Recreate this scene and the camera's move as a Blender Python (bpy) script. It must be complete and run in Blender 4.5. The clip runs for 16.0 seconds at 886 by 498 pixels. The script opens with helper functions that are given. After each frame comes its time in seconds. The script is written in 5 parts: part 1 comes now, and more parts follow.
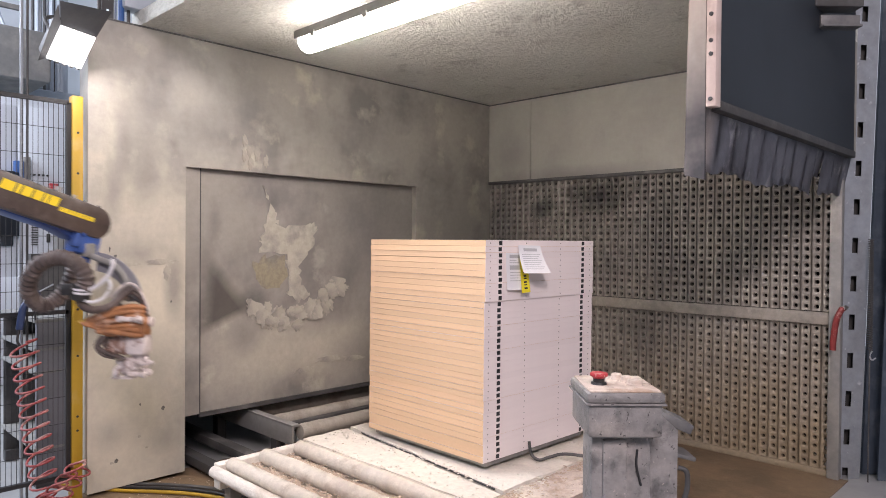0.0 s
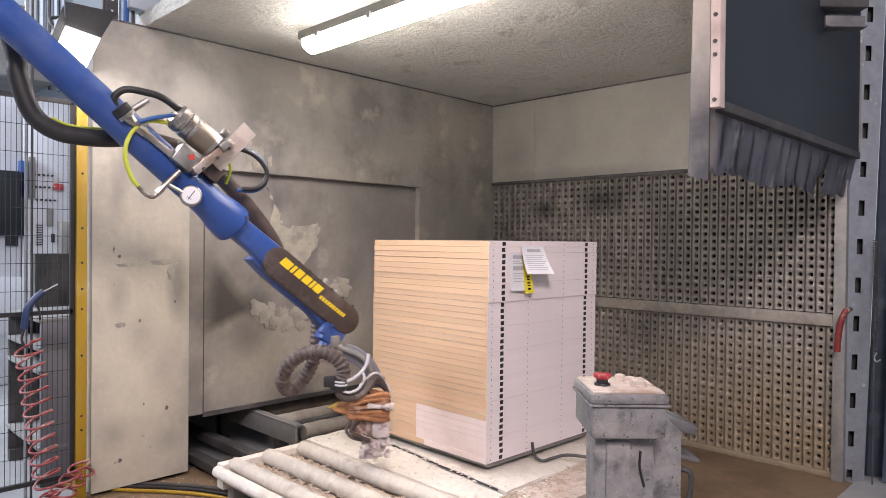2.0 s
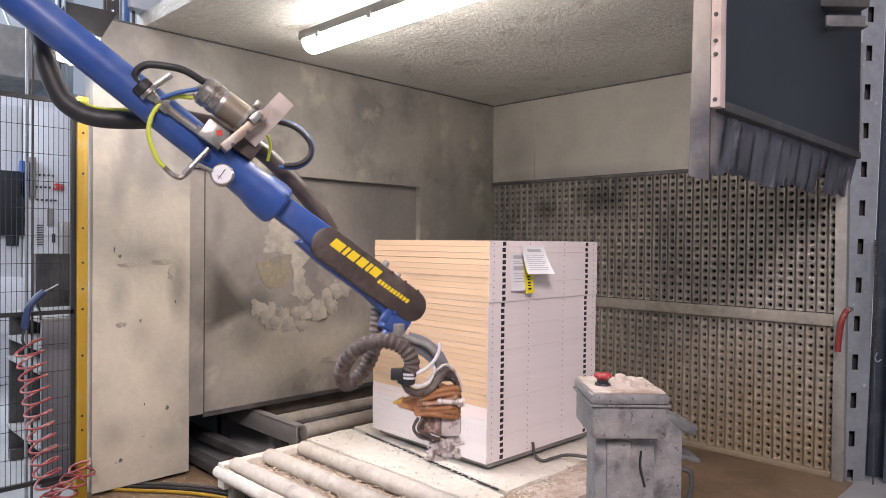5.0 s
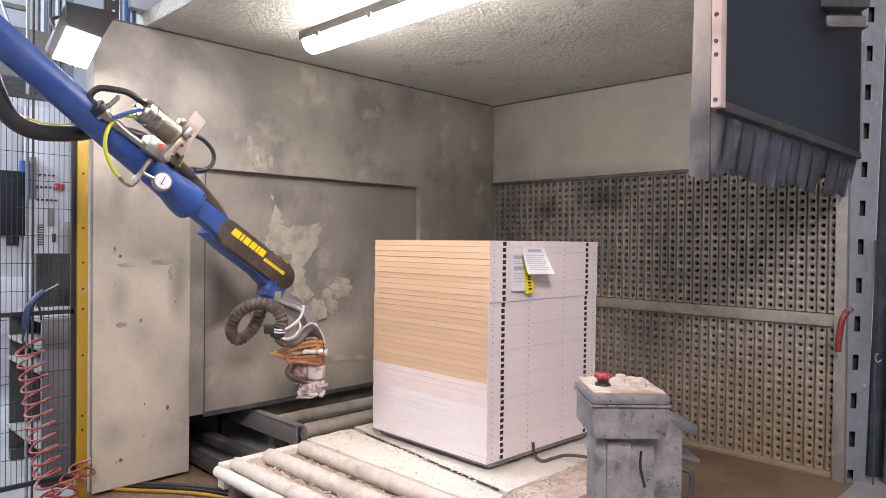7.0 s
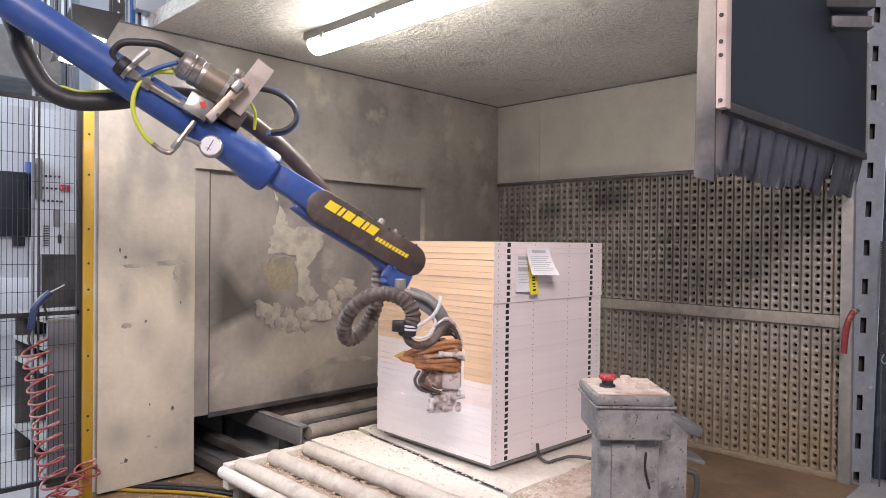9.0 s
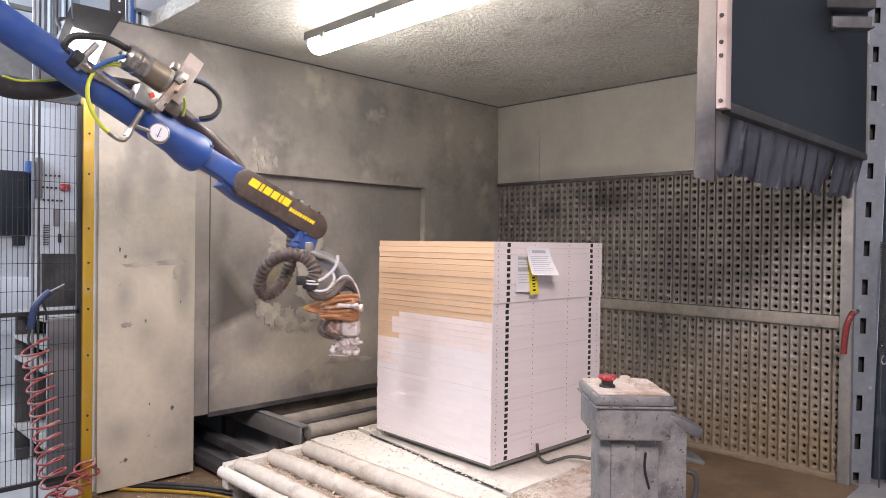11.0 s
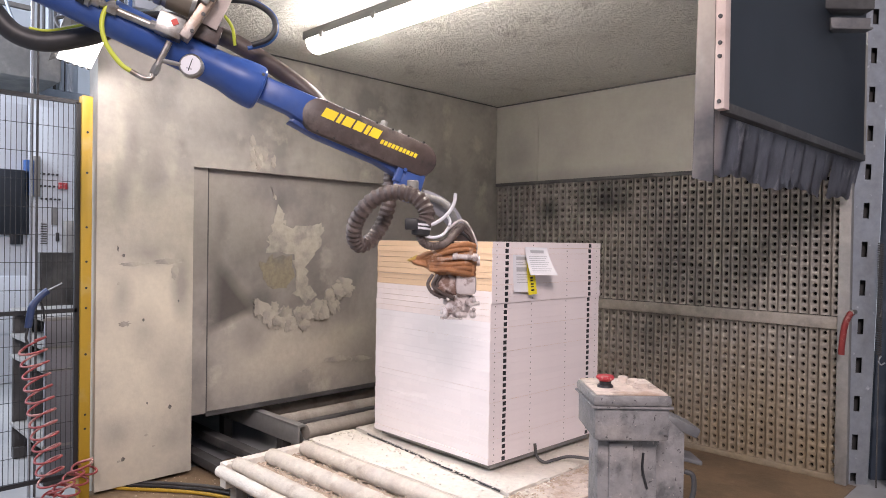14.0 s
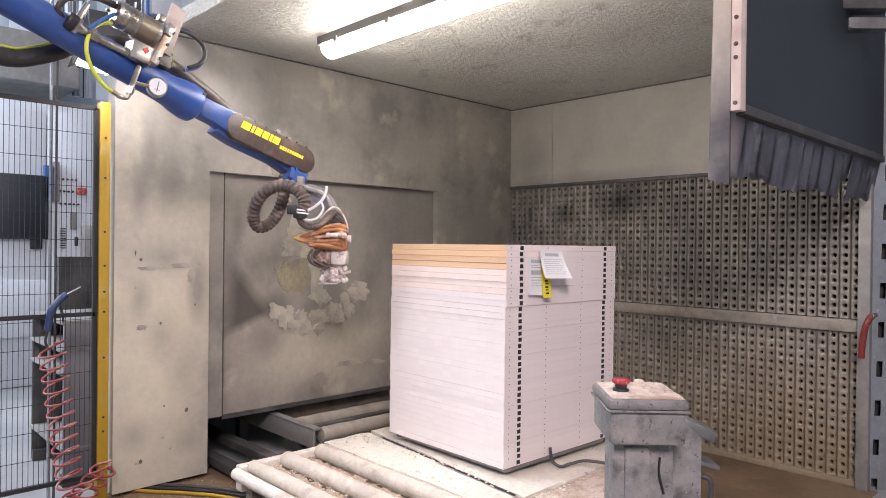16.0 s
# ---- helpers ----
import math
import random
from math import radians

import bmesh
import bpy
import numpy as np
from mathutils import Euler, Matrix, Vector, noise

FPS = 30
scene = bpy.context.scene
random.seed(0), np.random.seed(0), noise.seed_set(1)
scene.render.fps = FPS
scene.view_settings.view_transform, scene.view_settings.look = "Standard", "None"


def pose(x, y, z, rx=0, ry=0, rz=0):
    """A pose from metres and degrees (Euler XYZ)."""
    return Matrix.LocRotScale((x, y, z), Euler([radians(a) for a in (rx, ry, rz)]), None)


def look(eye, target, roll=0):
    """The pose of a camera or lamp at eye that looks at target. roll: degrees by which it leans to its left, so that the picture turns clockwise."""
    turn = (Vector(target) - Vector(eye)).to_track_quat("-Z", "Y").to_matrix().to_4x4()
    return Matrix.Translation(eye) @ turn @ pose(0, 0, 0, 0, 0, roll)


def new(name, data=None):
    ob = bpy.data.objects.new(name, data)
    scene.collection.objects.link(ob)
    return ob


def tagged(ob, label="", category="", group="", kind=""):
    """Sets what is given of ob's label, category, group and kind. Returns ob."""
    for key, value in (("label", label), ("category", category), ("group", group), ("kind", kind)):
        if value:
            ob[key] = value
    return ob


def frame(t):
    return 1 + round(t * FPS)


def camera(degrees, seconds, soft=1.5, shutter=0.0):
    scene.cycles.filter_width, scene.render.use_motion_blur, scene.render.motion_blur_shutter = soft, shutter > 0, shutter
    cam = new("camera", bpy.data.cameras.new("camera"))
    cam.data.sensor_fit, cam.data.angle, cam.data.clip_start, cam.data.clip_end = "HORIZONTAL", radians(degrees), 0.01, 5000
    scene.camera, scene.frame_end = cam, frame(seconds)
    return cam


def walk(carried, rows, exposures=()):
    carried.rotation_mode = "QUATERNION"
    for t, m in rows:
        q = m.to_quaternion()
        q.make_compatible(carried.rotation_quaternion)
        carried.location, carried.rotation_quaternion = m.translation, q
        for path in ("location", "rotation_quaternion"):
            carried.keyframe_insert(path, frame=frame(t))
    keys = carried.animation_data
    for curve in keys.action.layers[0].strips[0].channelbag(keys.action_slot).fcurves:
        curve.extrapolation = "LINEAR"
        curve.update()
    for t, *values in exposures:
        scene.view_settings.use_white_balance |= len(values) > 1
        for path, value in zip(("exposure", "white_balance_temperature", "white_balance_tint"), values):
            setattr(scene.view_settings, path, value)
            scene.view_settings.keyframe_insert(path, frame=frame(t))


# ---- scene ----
EYE = (3.617, -4.224, 1.30)
# seconds, heading to the left of north, tilt, roll
AIM = [
    (0.0, 44.401, -0.647, 0.461),
    (0.5, 44.476, -0.65, 0.477),
    (1.0, 44.608, -0.631, 0.446),
    (1.5, 44.599, -0.617, 0.546),
    (2.0, 44.688, -0.601, 0.558),
    (2.5, 44.731, -0.6, 0.581),
    (3.0, 44.75, -0.593, 0.544),
    (3.5, 44.673, -0.588, 0.47),
    (4.0, 44.648, -0.606, 0.534),
    (6.5, 44.819, -0.579, 0.52),
    (7.0, 44.75, -0.6, 0.58),
    (7.5, 44.755, -0.596, 0.581),
    (8.0, 44.961, -0.544, 0.547),
    (8.5, 45.128, -0.52, 0.577),
    (9.0, 45.114, -0.521, 0.582),
    (11.5, 45.075, -0.529, 0.725),
    (12.0, 44.797, -0.562, 0.687),
    (12.5, 44.66, -0.606, 0.731),
    (13.0, 44.66, -0.602, 0.734),
    (13.5, 44.773, -0.575, 0.804),
    (14.0, 44.975, -0.541, 0.825),
    (14.5, 45.221, -0.494, 0.927),
    (15.0, 45.464, -0.443, 0.847),
    (15.5, 45.904, -0.353, 0.643),
    (16.0, 46.192, -0.275, 0.662)]


def aim(yaw, tilt, roll):
    return Matrix.Translation(EYE) @ Euler((0, 0, radians(yaw))).to_matrix().to_4x4() @ Euler((radians(90 + tilt), 0, 0)).to_matrix().to_4x4() @ Euler((0, 0, radians(roll))).to_matrix().to_4x4()


cam = camera(66.4, 16.0, soft=0.9, shutter=0.5)
walk(cam, [(t, aim(a, b, c)) for t, a, b, c in AIM], exposures=[(0.0, -0.10, 6500, 17), (0.5, -0.20, 6500, 17), (1.0, -0.20, 6500, 17), (1.8, -0.08, 6500, 17), (16.0, -0.06, 6500, 17)])

# ---- light: a factory hall with two added unseen lamps, a strip light in the booth, a work light on a stand ----
world = bpy.data.worlds.new("hall")
scene.world = world
world.use_nodes = True
bg = world.node_tree.nodes["Background"]
bg.inputs["Color"].default_value = (0.80, 0.87, 1.0, 1)
bg.inputs["Strength"].default_value = 0.19


def area(name, m, sx, sy, watts, colour):
    d = bpy.data.lights.new(name, "AREA")
    d.shape, d.size, d.size_y, d.energy, d.color = "RECTANGLE", sx, sy, watts, colour
    ob = new(name, d)
    ob.matrix_world = m
    return ob


# unseen lamp added behind the viewpoint to brighten the stack's faces
area("added_key_light", look((5.7, -5.9, 4.6), (1.7, -1.9, 0.7)), 2.0, 1.4, 352, (1.0, 0.892, 0.875))
# fill lamp with no seen source, added to brighten the hall behind the fence
area("added_hall_fill", look((-3.0, -6.5, 4.6), (-3.0, -2.4, 1.0)), 3.0, 2.0, 600, (0.80, 0.90, 1.0))
area("work_light_glow", look((0.16, -3.16, 2.16), (0.5, -2.85, 1.2)), 0.16, 0.16, 5, (1.0, 0.96, 0.92))


# ---- materials ----
def mat(name, base, rough=0.6, metal=0.0, grain=(0.0, 40.0), stain=None, bump=0.0, bump_scale=60.0, emit=None, vary=0.0, spec=0.5, blobs=(), wedges=(), deep=0.01, placed=False):
    """grain: (strength, scale); stain: (colour, scale, low, high[, detail]); blobs: stains with a place, (centre,
    radii, colour, strength);
    wedges: straight-edged patches of colour, (edges as (normal, offset, softness), colour, strength)"""
    m = bpy.data.materials.new(name)
    m.use_nodes = True
    nt = m.node_tree
    b = nt.nodes["Principled BSDF"]
    b.inputs["Roughness"].default_value = rough
    b.inputs["Metallic"].default_value = metal
    b.inputs["Specular IOR Level"].default_value = spec
    co = nt.nodes.new("ShaderNodeNewGeometry" if placed else "ShaderNodeTexCoord")
    at = "Position" if placed else "Object"
    rgb = nt.nodes.new("ShaderNodeRGB")
    rgb.outputs[0].default_value = (*base, 1)
    out = rgb.outputs[0]

    def noise_tex(scale, detail=5.0, rough_=0.6):
        n = nt.nodes.new("ShaderNodeTexNoise")
        n.inputs["Scale"].default_value, n.inputs["Detail"].default_value, n.inputs["Roughness"].default_value = scale, detail, rough_
        nt.links.new(co.outputs[at], n.inputs["Vector"])
        return n

    def mix(a, c, fac, kind="MIX"):
        x = nt.nodes.new("ShaderNodeMix")
        x.data_type, x.blend_type = "RGBA", kind
        if isinstance(fac, float):
            x.inputs[0].default_value = fac
        else:
            nt.links.new(fac, x.inputs[0])
        nt.links.new(a, x.inputs[6])
        if isinstance(c, tuple):
            x.inputs[7].default_value = (*c, 1)
        else:
            nt.links.new(c, x.inputs[7])
        return x.outputs[2]

    def ramp(src, lo, hi):
        r = nt.nodes.new("ShaderNodeMapRange")
        r.inputs["From Min"].default_value, r.inputs["From Max"].default_value = lo, hi
        nt.links.new(src, r.inputs["Value"])
        return r.outputs[0]

    for st in ([stain] if stain and not isinstance(stain, list) else stain or []):
        n = noise_tex(st[1], st[4] if len(st) > 4 else 5.0)
        out = mix(out, st[0], ramp(n.outputs["Fac"], st[2], st[3]))
    if blobs:
        wob = noise_tex(2.6, 5.0, 0.65)
    for centre, radii, colour, strength in blobs:
        sub = nt.nodes.new("ShaderNodeVectorMath")
        sub.operation = "SUBTRACT"
        nt.links.new(co.outputs[at], sub.inputs[0])
        sub.inputs[1].default_value = centre
        div = nt.nodes.new("ShaderNodeVectorMath")
        div.operation = "DIVIDE"
        nt.links.new(sub.outputs[0], div.inputs[0])
        div.inputs[1].default_value = radii
        ln = nt.nodes.new("ShaderNodeVectorMath")
        ln.operation = "LENGTH"
        nt.links.new(div.outputs[0], ln.inputs[0])
        ad = nt.nodes.new("ShaderNodeMath")
        ad.operation = "MULTIPLY_ADD"
        nt.links.new(wob.outputs["Fac"], ad.inputs[0])
        ad.inputs[1].default_value = 1.6
        nt.links.new(ln.outputs["Value"], ad.inputs[2])
        r = nt.nodes.new("ShaderNodeMapRange")
        r.inputs["From Min"].default_value, r.inputs["From Max"].default_value = 1.9, 0.9
        r.inputs["To Max"].default_value = strength
        nt.links.new(ad.outputs[0], r.inputs["Value"])
        out = mix(out, colour, r.outputs[0])
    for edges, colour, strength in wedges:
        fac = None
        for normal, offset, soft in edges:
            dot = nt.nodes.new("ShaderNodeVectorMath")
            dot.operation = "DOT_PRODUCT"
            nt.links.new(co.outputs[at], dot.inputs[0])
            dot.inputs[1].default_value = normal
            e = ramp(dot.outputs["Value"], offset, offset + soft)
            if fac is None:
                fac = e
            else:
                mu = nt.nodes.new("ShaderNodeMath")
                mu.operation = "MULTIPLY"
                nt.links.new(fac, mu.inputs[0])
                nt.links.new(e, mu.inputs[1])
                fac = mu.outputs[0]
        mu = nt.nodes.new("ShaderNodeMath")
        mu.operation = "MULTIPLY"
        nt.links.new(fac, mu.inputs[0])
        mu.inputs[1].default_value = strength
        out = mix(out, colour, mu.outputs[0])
    if grain[0]:
        n = noise_tex(grain[1], 4.0, 0.7)
        g = nt.nodes.new("ShaderNodeMapRange")
        g.inputs["From Min"].default_value, g.inputs["From Max"].default_value = 0.25, 0.75
        g.inputs["To Min"].default_value, g.inputs["To Max"].default_value = 1 - grain[0], 1 + grain[0]
        nt.links.new(n.outputs["Fac"], g.inputs["Value"])
        v = nt.nodes.new("ShaderNodeVectorMath")
        v.operation = "SCALE"
        nt.links.new(out, v.inputs[0])
        nt.links.new(g.outputs[0], v.inputs["Scale"])
        out = v.outputs[0]
    if vary:
        oi = nt.nodes.new("ShaderNodeObjectInfo")
        g = nt.nodes.new("ShaderNodeMapRange")
        g.inputs["To Min"].default_value, g.inputs["To Max"].default_value = 1 - vary, 1 + vary
        nt.links.new(oi.outputs["Random"], g.inputs["Value"])
        v = nt.nodes.new("ShaderNodeVectorMath")
        v.operation = "SCALE"
        nt.links.new(out, v.inputs[0])
        nt.links.new(g.outputs[0], v.inputs["Scale"])
        out = v.outputs[0]
    nt.links.new(out, b.inputs["Base Color"])
    if bump:
        n = noise_tex(bump_scale, 6.0, 0.65)
        bp = nt.nodes.new("ShaderNodeBump")
        bp.inputs["Strength"].default_value, bp.inputs["Distance"].default_value = bump, deep
        nt.links.new(n.outputs["Fac"], bp.inputs["Height"])
        nt.links.new(bp.outputs[0], b.inputs["Normal"])
    if emit:
        b.inputs["Emission Color"].default_value = (*emit[0], 1)
        b.inputs["Emission Strength"].default_value = emit[1]
    return m


GREYSPRAY, CREAM, DARK_GREY = (0.165, 0.153, 0.15), (0.60, 0.545, 0.435), (0.09, 0.085, 0.085)
M_WALL = mat("oversprayed_wall_paint", (0.315, 0.293, 0.262), 0.46, 0.0, (0.06, 30), [((0.19, 0.178, 0.168), 1.9, 0.47, 0.64, 4.0), ((0.46, 0.42, 0.345), 3.1, 0.55, 0.70, 6.0)], 0.22, 14, blobs=[
    ((0, -2.85, 0.70), (0.5, 0.62, 1.35), CREAM, 0.9), ((0, -2.72, 2.02), (0.5, 0.12, 0.16), GREYSPRAY, 0.55), ((0, -2.88, 1.78), (0.5, 0.05, 0.20), GREYSPRAY, 0.6), ((0, -2.76, 1.70), (0.5, 0.09, 0.24), GREYSPRAY, 0.5), ((0, -2.93, 1.55), (0.5, 0.05, 0.18), GREYSPRAY, 0.4),
    ((0, -2.44, 1.91), (0.5, 0.22, 0.16), GREYSPRAY, 0.6), ((0, -2.15, 2.07), (0.5, 0.30, 0.20), GREYSPRAY, 0.65), ((0, -1.50, 2.02), (0.5, 0.55, 0.22), GREYSPRAY, 0.45), ((0, -2.50, 2.26), (0.5, 0.5, 0.14), GREYSPRAY, 0.45), ((0, -0.55, 1.2), (0.5, 0.5, 0.8), GREYSPRAY, 0.4),
    ((0, -2.62, 1.05), (0.5, 0.06, 0.20), GREYSPRAY, 0.6), ((0, -2.80, 1.22), (0.5, 0.16, 0.10), GREYSPRAY, 0.5), ((0, -2.93, 1.0), (0.5, 0.07, 0.16), GREYSPRAY, 0.45), ((0, -2.82, 0.80), (0.5, 0.10, 0.16), GREYSPRAY, 0.4), ((0, -2.70, 0.62), (0.5, 0.12, 0.20), GREYSPRAY, 0.3), ((0, -2.95, 0.30), (0.5, 0.10, 0.10), GREYSPRAY, 0.4), ((0, -2.66, 0.22), (0.5, 0.12, 0.08), GREYSPRAY, 0.35), ((0, -0.4, 2.1), (0.5, 0.6, 0.4), CREAM, 0.2)])
M_NORTH = mat("grey_green_sheet_paint", (0.36, 0.342, 0.298), 0.5, 0.0, (0.05, 26), [((0.29, 0.274, 0.243), 1.8, 0.45, 0.75, 4.0)], 0.12, 14, placed=True, blobs=[((0.25, 0, 2.0), (0.2, 0.4, 0.2), GREYSPRAY, 0.35), ((0.8, 0, 1.80), (0.9, 0.4, 0.07), GREYSPRAY, 0.5)])
# the wedge is a dark triangle with soft straight edges
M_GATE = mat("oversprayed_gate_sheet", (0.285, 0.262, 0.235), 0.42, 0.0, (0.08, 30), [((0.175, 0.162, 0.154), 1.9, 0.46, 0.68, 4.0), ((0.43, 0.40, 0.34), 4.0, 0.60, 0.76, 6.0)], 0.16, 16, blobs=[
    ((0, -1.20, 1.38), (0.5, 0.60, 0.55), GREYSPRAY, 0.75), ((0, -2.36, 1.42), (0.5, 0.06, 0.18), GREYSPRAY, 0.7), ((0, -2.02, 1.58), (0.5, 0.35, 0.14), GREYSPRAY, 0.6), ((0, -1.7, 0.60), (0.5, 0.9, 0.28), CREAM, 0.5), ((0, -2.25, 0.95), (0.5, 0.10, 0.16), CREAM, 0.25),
    ((0, -1.98, 1.53), (0.5, 0.06, 0.09), DARK_GREY, 0.6), ((0, -2.12, 0.93), (0.5, 0.12, 0.10), DARK_GREY, 0.75), ((0, -2.18, 0.72), (0.5, 0.12, 0.12), GREYSPRAY, 0.6), ((0, -1.40, 1.07), (0.5, 0.14, 0.20), DARK_GREY, 0.5), ((0, -1.50, 0.85), (0.5, 0.16, 0.12), GREYSPRAY, 0.6), ((0, -1.35, 0.55), (0.5, 0.25, 0.15), GREYSPRAY, 0.4)],
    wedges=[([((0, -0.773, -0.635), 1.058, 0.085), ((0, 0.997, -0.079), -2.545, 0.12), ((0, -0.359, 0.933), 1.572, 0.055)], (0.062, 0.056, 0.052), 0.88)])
M_PATCH = mat("flaking_paint", (0.40, 0.368, 0.31), 0.6, 0.0, (0.15, 24), [((0.27, 0.25, 0.222), 9, 0.46, 0.66, 6.0)], 0.6, 22)
M_DARKPATCH = mat("bare_dark_overspray", (0.105, 0.096, 0.09), 0.55, 0.0, (0.12, 20), ((0.20, 0.188, 0.175), 5, 0.45, 0.7, 5.0), 0.15, 20)
M_CEIL = mat("crusted_ceiling_overspray", (0.84, 0.835, 0.76), 0.38, 0.0, (0.12, 36), [((0.68, 0.665, 0.595), 1.2, 0.45, 0.75, 3.0), ((0.56, 0.54, 0.48), 5.0, 0.58, 0.72, 4.0)], 1.0, 34, deep=0.05)
M_PERF = mat("dusty_filter_cardboard", (0.262, 0.238, 0.206), 0.55, 0.0, (0.22, 26), [((0.16, 0.147, 0.132), 2.4, 0.46, 0.72, 5.0), ((0.38, 0.345, 0.29), 14.0, 0.60, 0.76, 5.0)], 0.35, 70, placed=True, blobs=[
    ((2.3, 0, 0.05), (1.5, 0.4, 0.70), (0.27, 0.205, 0.12), 0.7), ((1.02, 0, 1.62), (0.26, 0.4, 0.15), (0.03, 0.03, 0.03), 0.9), ((0.52, 0, 1.56), (0.12, 0.4, 0.10), (0.04, 0.04, 0.04), 0.75), ((0.15, 0, 1.5), (0.25, 0.4, 0.5), (0.12, 0.11, 0.10), 0.6), ((1.5, 0, 1.40), (0.3, 0.4, 0.5), (0.13, 0.125, 0.12), 0.5), ((2.3, 0, 1.35), (0.35, 0.4, 0.4), (0.12, 0.115, 0.11), 0.55)])
# near-black: the shade deep in the filter holes put into the colour
M_HOLE = mat("shaded_filter_inside", (0.015, 0.014, 0.013), 0.95)
M_FLOOR = mat("paint_dusted_concrete", (0.205, 0.142, 0.085), 0.6, 0.0, (0.14, 18), [((0.105, 0.07, 0.042), 1.9, 0.42, 0.68, 5.0), ((0.26, 0.20, 0.14), 6.0, 0.60, 0.74, 6.0)], 0.2, 40)
M_STEEL = mat("galvanised_steel", (0.36, 0.375, 0.395), 0.42, 0.65, (0.16, 14), [((0.36, 0.38, 0.41), 9, 0.45, 0.6), ((0.66, 0.67, 0.69), 15, 0.62, 0.70, 6.0)], 0.08, 60)
M_ROLLER = mat("paint_crusted_roller", (0.60, 0.535, 0.455), 0.65, 0.0, (0.16, 22), [((0.33, 0.25, 0.19), 6, 0.52, 0.68, 6.0), ((0.68, 0.63, 0.57), 3, 0.52, 0.7, 5.0)], 0.7, 45)
M_CRUST = mat("powdery_paint_crust", (0.72, 0.665, 0.59), 0.85, 0.0, (0.12, 30), [((0.54, 0.45, 0.37), 4, 0.58, 0.74, 6.0), ((0.34, 0.24, 0.175), 15, 0.65, 0.74, 6.0)], 0.8, 40)
M_ROLLERGREY = mat("dusty_grey_brown_roller", (0.33, 0.30, 0.26), 0.7, 0.0, (0.12, 22), ((0.22, 0.19, 0.165), 6, 0.5, 0.68, 6.0), 0.5, 55)
# real dark steel, and parts whose dark colour stands for shade
M_DARKSTEEL_SHADE = mat("dusty_dark_steel_and_shade", (0.07, 0.068, 0.068), 0.6, 0.3, (0.15, 20), ((0.16, 0.155, 0.15), 3, 0.5, 0.75), 0.1, 40)
M_GREYSTEEL = mat("dusty_grey_steel", (0.24, 0.235, 0.225), 0.6, 0.2, (0.12, 20), ((0.36, 0.34, 0.31), 4, 0.5, 0.7), 0.15, 40)
M_MDF = mat("raw_fibreboard_edge", (0.68, 0.47, 0.295), 0.7, 0.0, (0.05, 90), None, 0.05, 200, vary=0.06)
M_WHITE = mat("white_lacquer", (0.84, 0.75, 0.74), 0.4, 0.0, (0.02, 8), None, 0.0, vary=0.02)
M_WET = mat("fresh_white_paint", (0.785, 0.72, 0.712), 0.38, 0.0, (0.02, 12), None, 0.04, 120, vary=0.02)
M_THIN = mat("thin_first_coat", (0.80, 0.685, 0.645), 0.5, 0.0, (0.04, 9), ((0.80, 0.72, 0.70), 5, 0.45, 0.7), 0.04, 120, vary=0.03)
M_BLACK = mat("black_plastic", (0.018, 0.018, 0.02), 0.5, 0.0, (0.1, 30))
M_PAPER = mat("white_paper", (0.74, 0.73, 0.76), 0.7, 0.0, (0.03, 30))
M_PRINT = mat("grey_print", (0.42, 0.42, 0.44), 0.7)
M_YELLOW = mat("yellow_card", (0.85, 0.72, 0.03), 0.6, 0.0, (0.03, 30))
M_POST = mat("yellow_powder_coat", (0.40, 0.245, 0.02), 0.45, 0.0, (0.05, 20), ((0.45, 0.33, 0.12), 3, 0.58, 0.75), 0.04, 60)
M_BLUE = mat("blue_robot_paint", (0.027, 0.078, 0.295), 0.38, 0.0, (0.10, 18), [((0.11, 0.145, 0.27), 3.0, 0.48, 0.82, 6.0), ((0.014, 0.045, 0.20), 7, 0.55, 0.75)], 0.04, 60)
M_COVER = mat("dusty_brown_black_cover", (0.068, 0.048, 0.042), 0.42, 0.0, (0.16, 25), [((0.16, 0.125, 0.11), 5, 0.5, 0.75, 6.0), ((0.035, 0.026, 0.024), 11, 0.55, 0.72, 5.0)], 0.1, 60)
M_LOGO = mat("yellow_print", (0.85, 0.62, 0.02), 0.5)
M_RUBBER = mat("black_rubber", (0.022, 0.021, 0.022), 0.5, 0.0, (0.1, 20), ((0.07, 0.065, 0.06), 6, 0.55, 0.75))
M_CORR = mat("dusty_corrugated_hose", (0.085, 0.062, 0.055), 0.6, 0.0, (0.2, 20), [((0.23, 0.185, 0.165), 8, 0.48, 0.70, 6.0), ((0.05, 0.036, 0.034), 12, 0.55, 0.7)], 0.2, 60)
M_CHROME = mat("dulled_stainless", (0.40, 0.385, 0.36), 0.33, 0.85, (0.14, 30), [((0.25, 0.205, 0.165), 12, 0.48, 0.64), ((0.50, 0.46, 0.42), 26, 0.60, 0.70)], 0.1, 90)
M_BRONZE = mat("worn_aluminium", (0.27, 0.225, 0.175), 0.45, 0.7, (0.1, 30))
M_WORNPLATE = mat("worn_copper_plate", (0.36, 0.27, 0.21), 0.42, 0.6, (0.2, 30), ((0.52, 0.46, 0.42), 16, 0.52, 0.66), 0.1, 60)
M_REDPLATE = mat("red_label", (0.55, 0.05, 0.03), 0.5)
M_TAPE = mat("tan_masking_wrap", (0.40, 0.175, 0.072), 0.55, 0.0, (0.2, 25), [((0.20, 0.085, 0.04), 14, 0.5, 0.68, 5.0), ((0.60, 0.46, 0.37), 17, 0.58, 0.72, 6.0)], 0.45, 50)
M_GUN = mat("paint_spattered_gun", (0.64, 0.57, 0.55), 0.5, 0.0, (0.15, 30), ((0.30, 0.23, 0.21), 24, 0.53, 0.64), 0.5, 50)
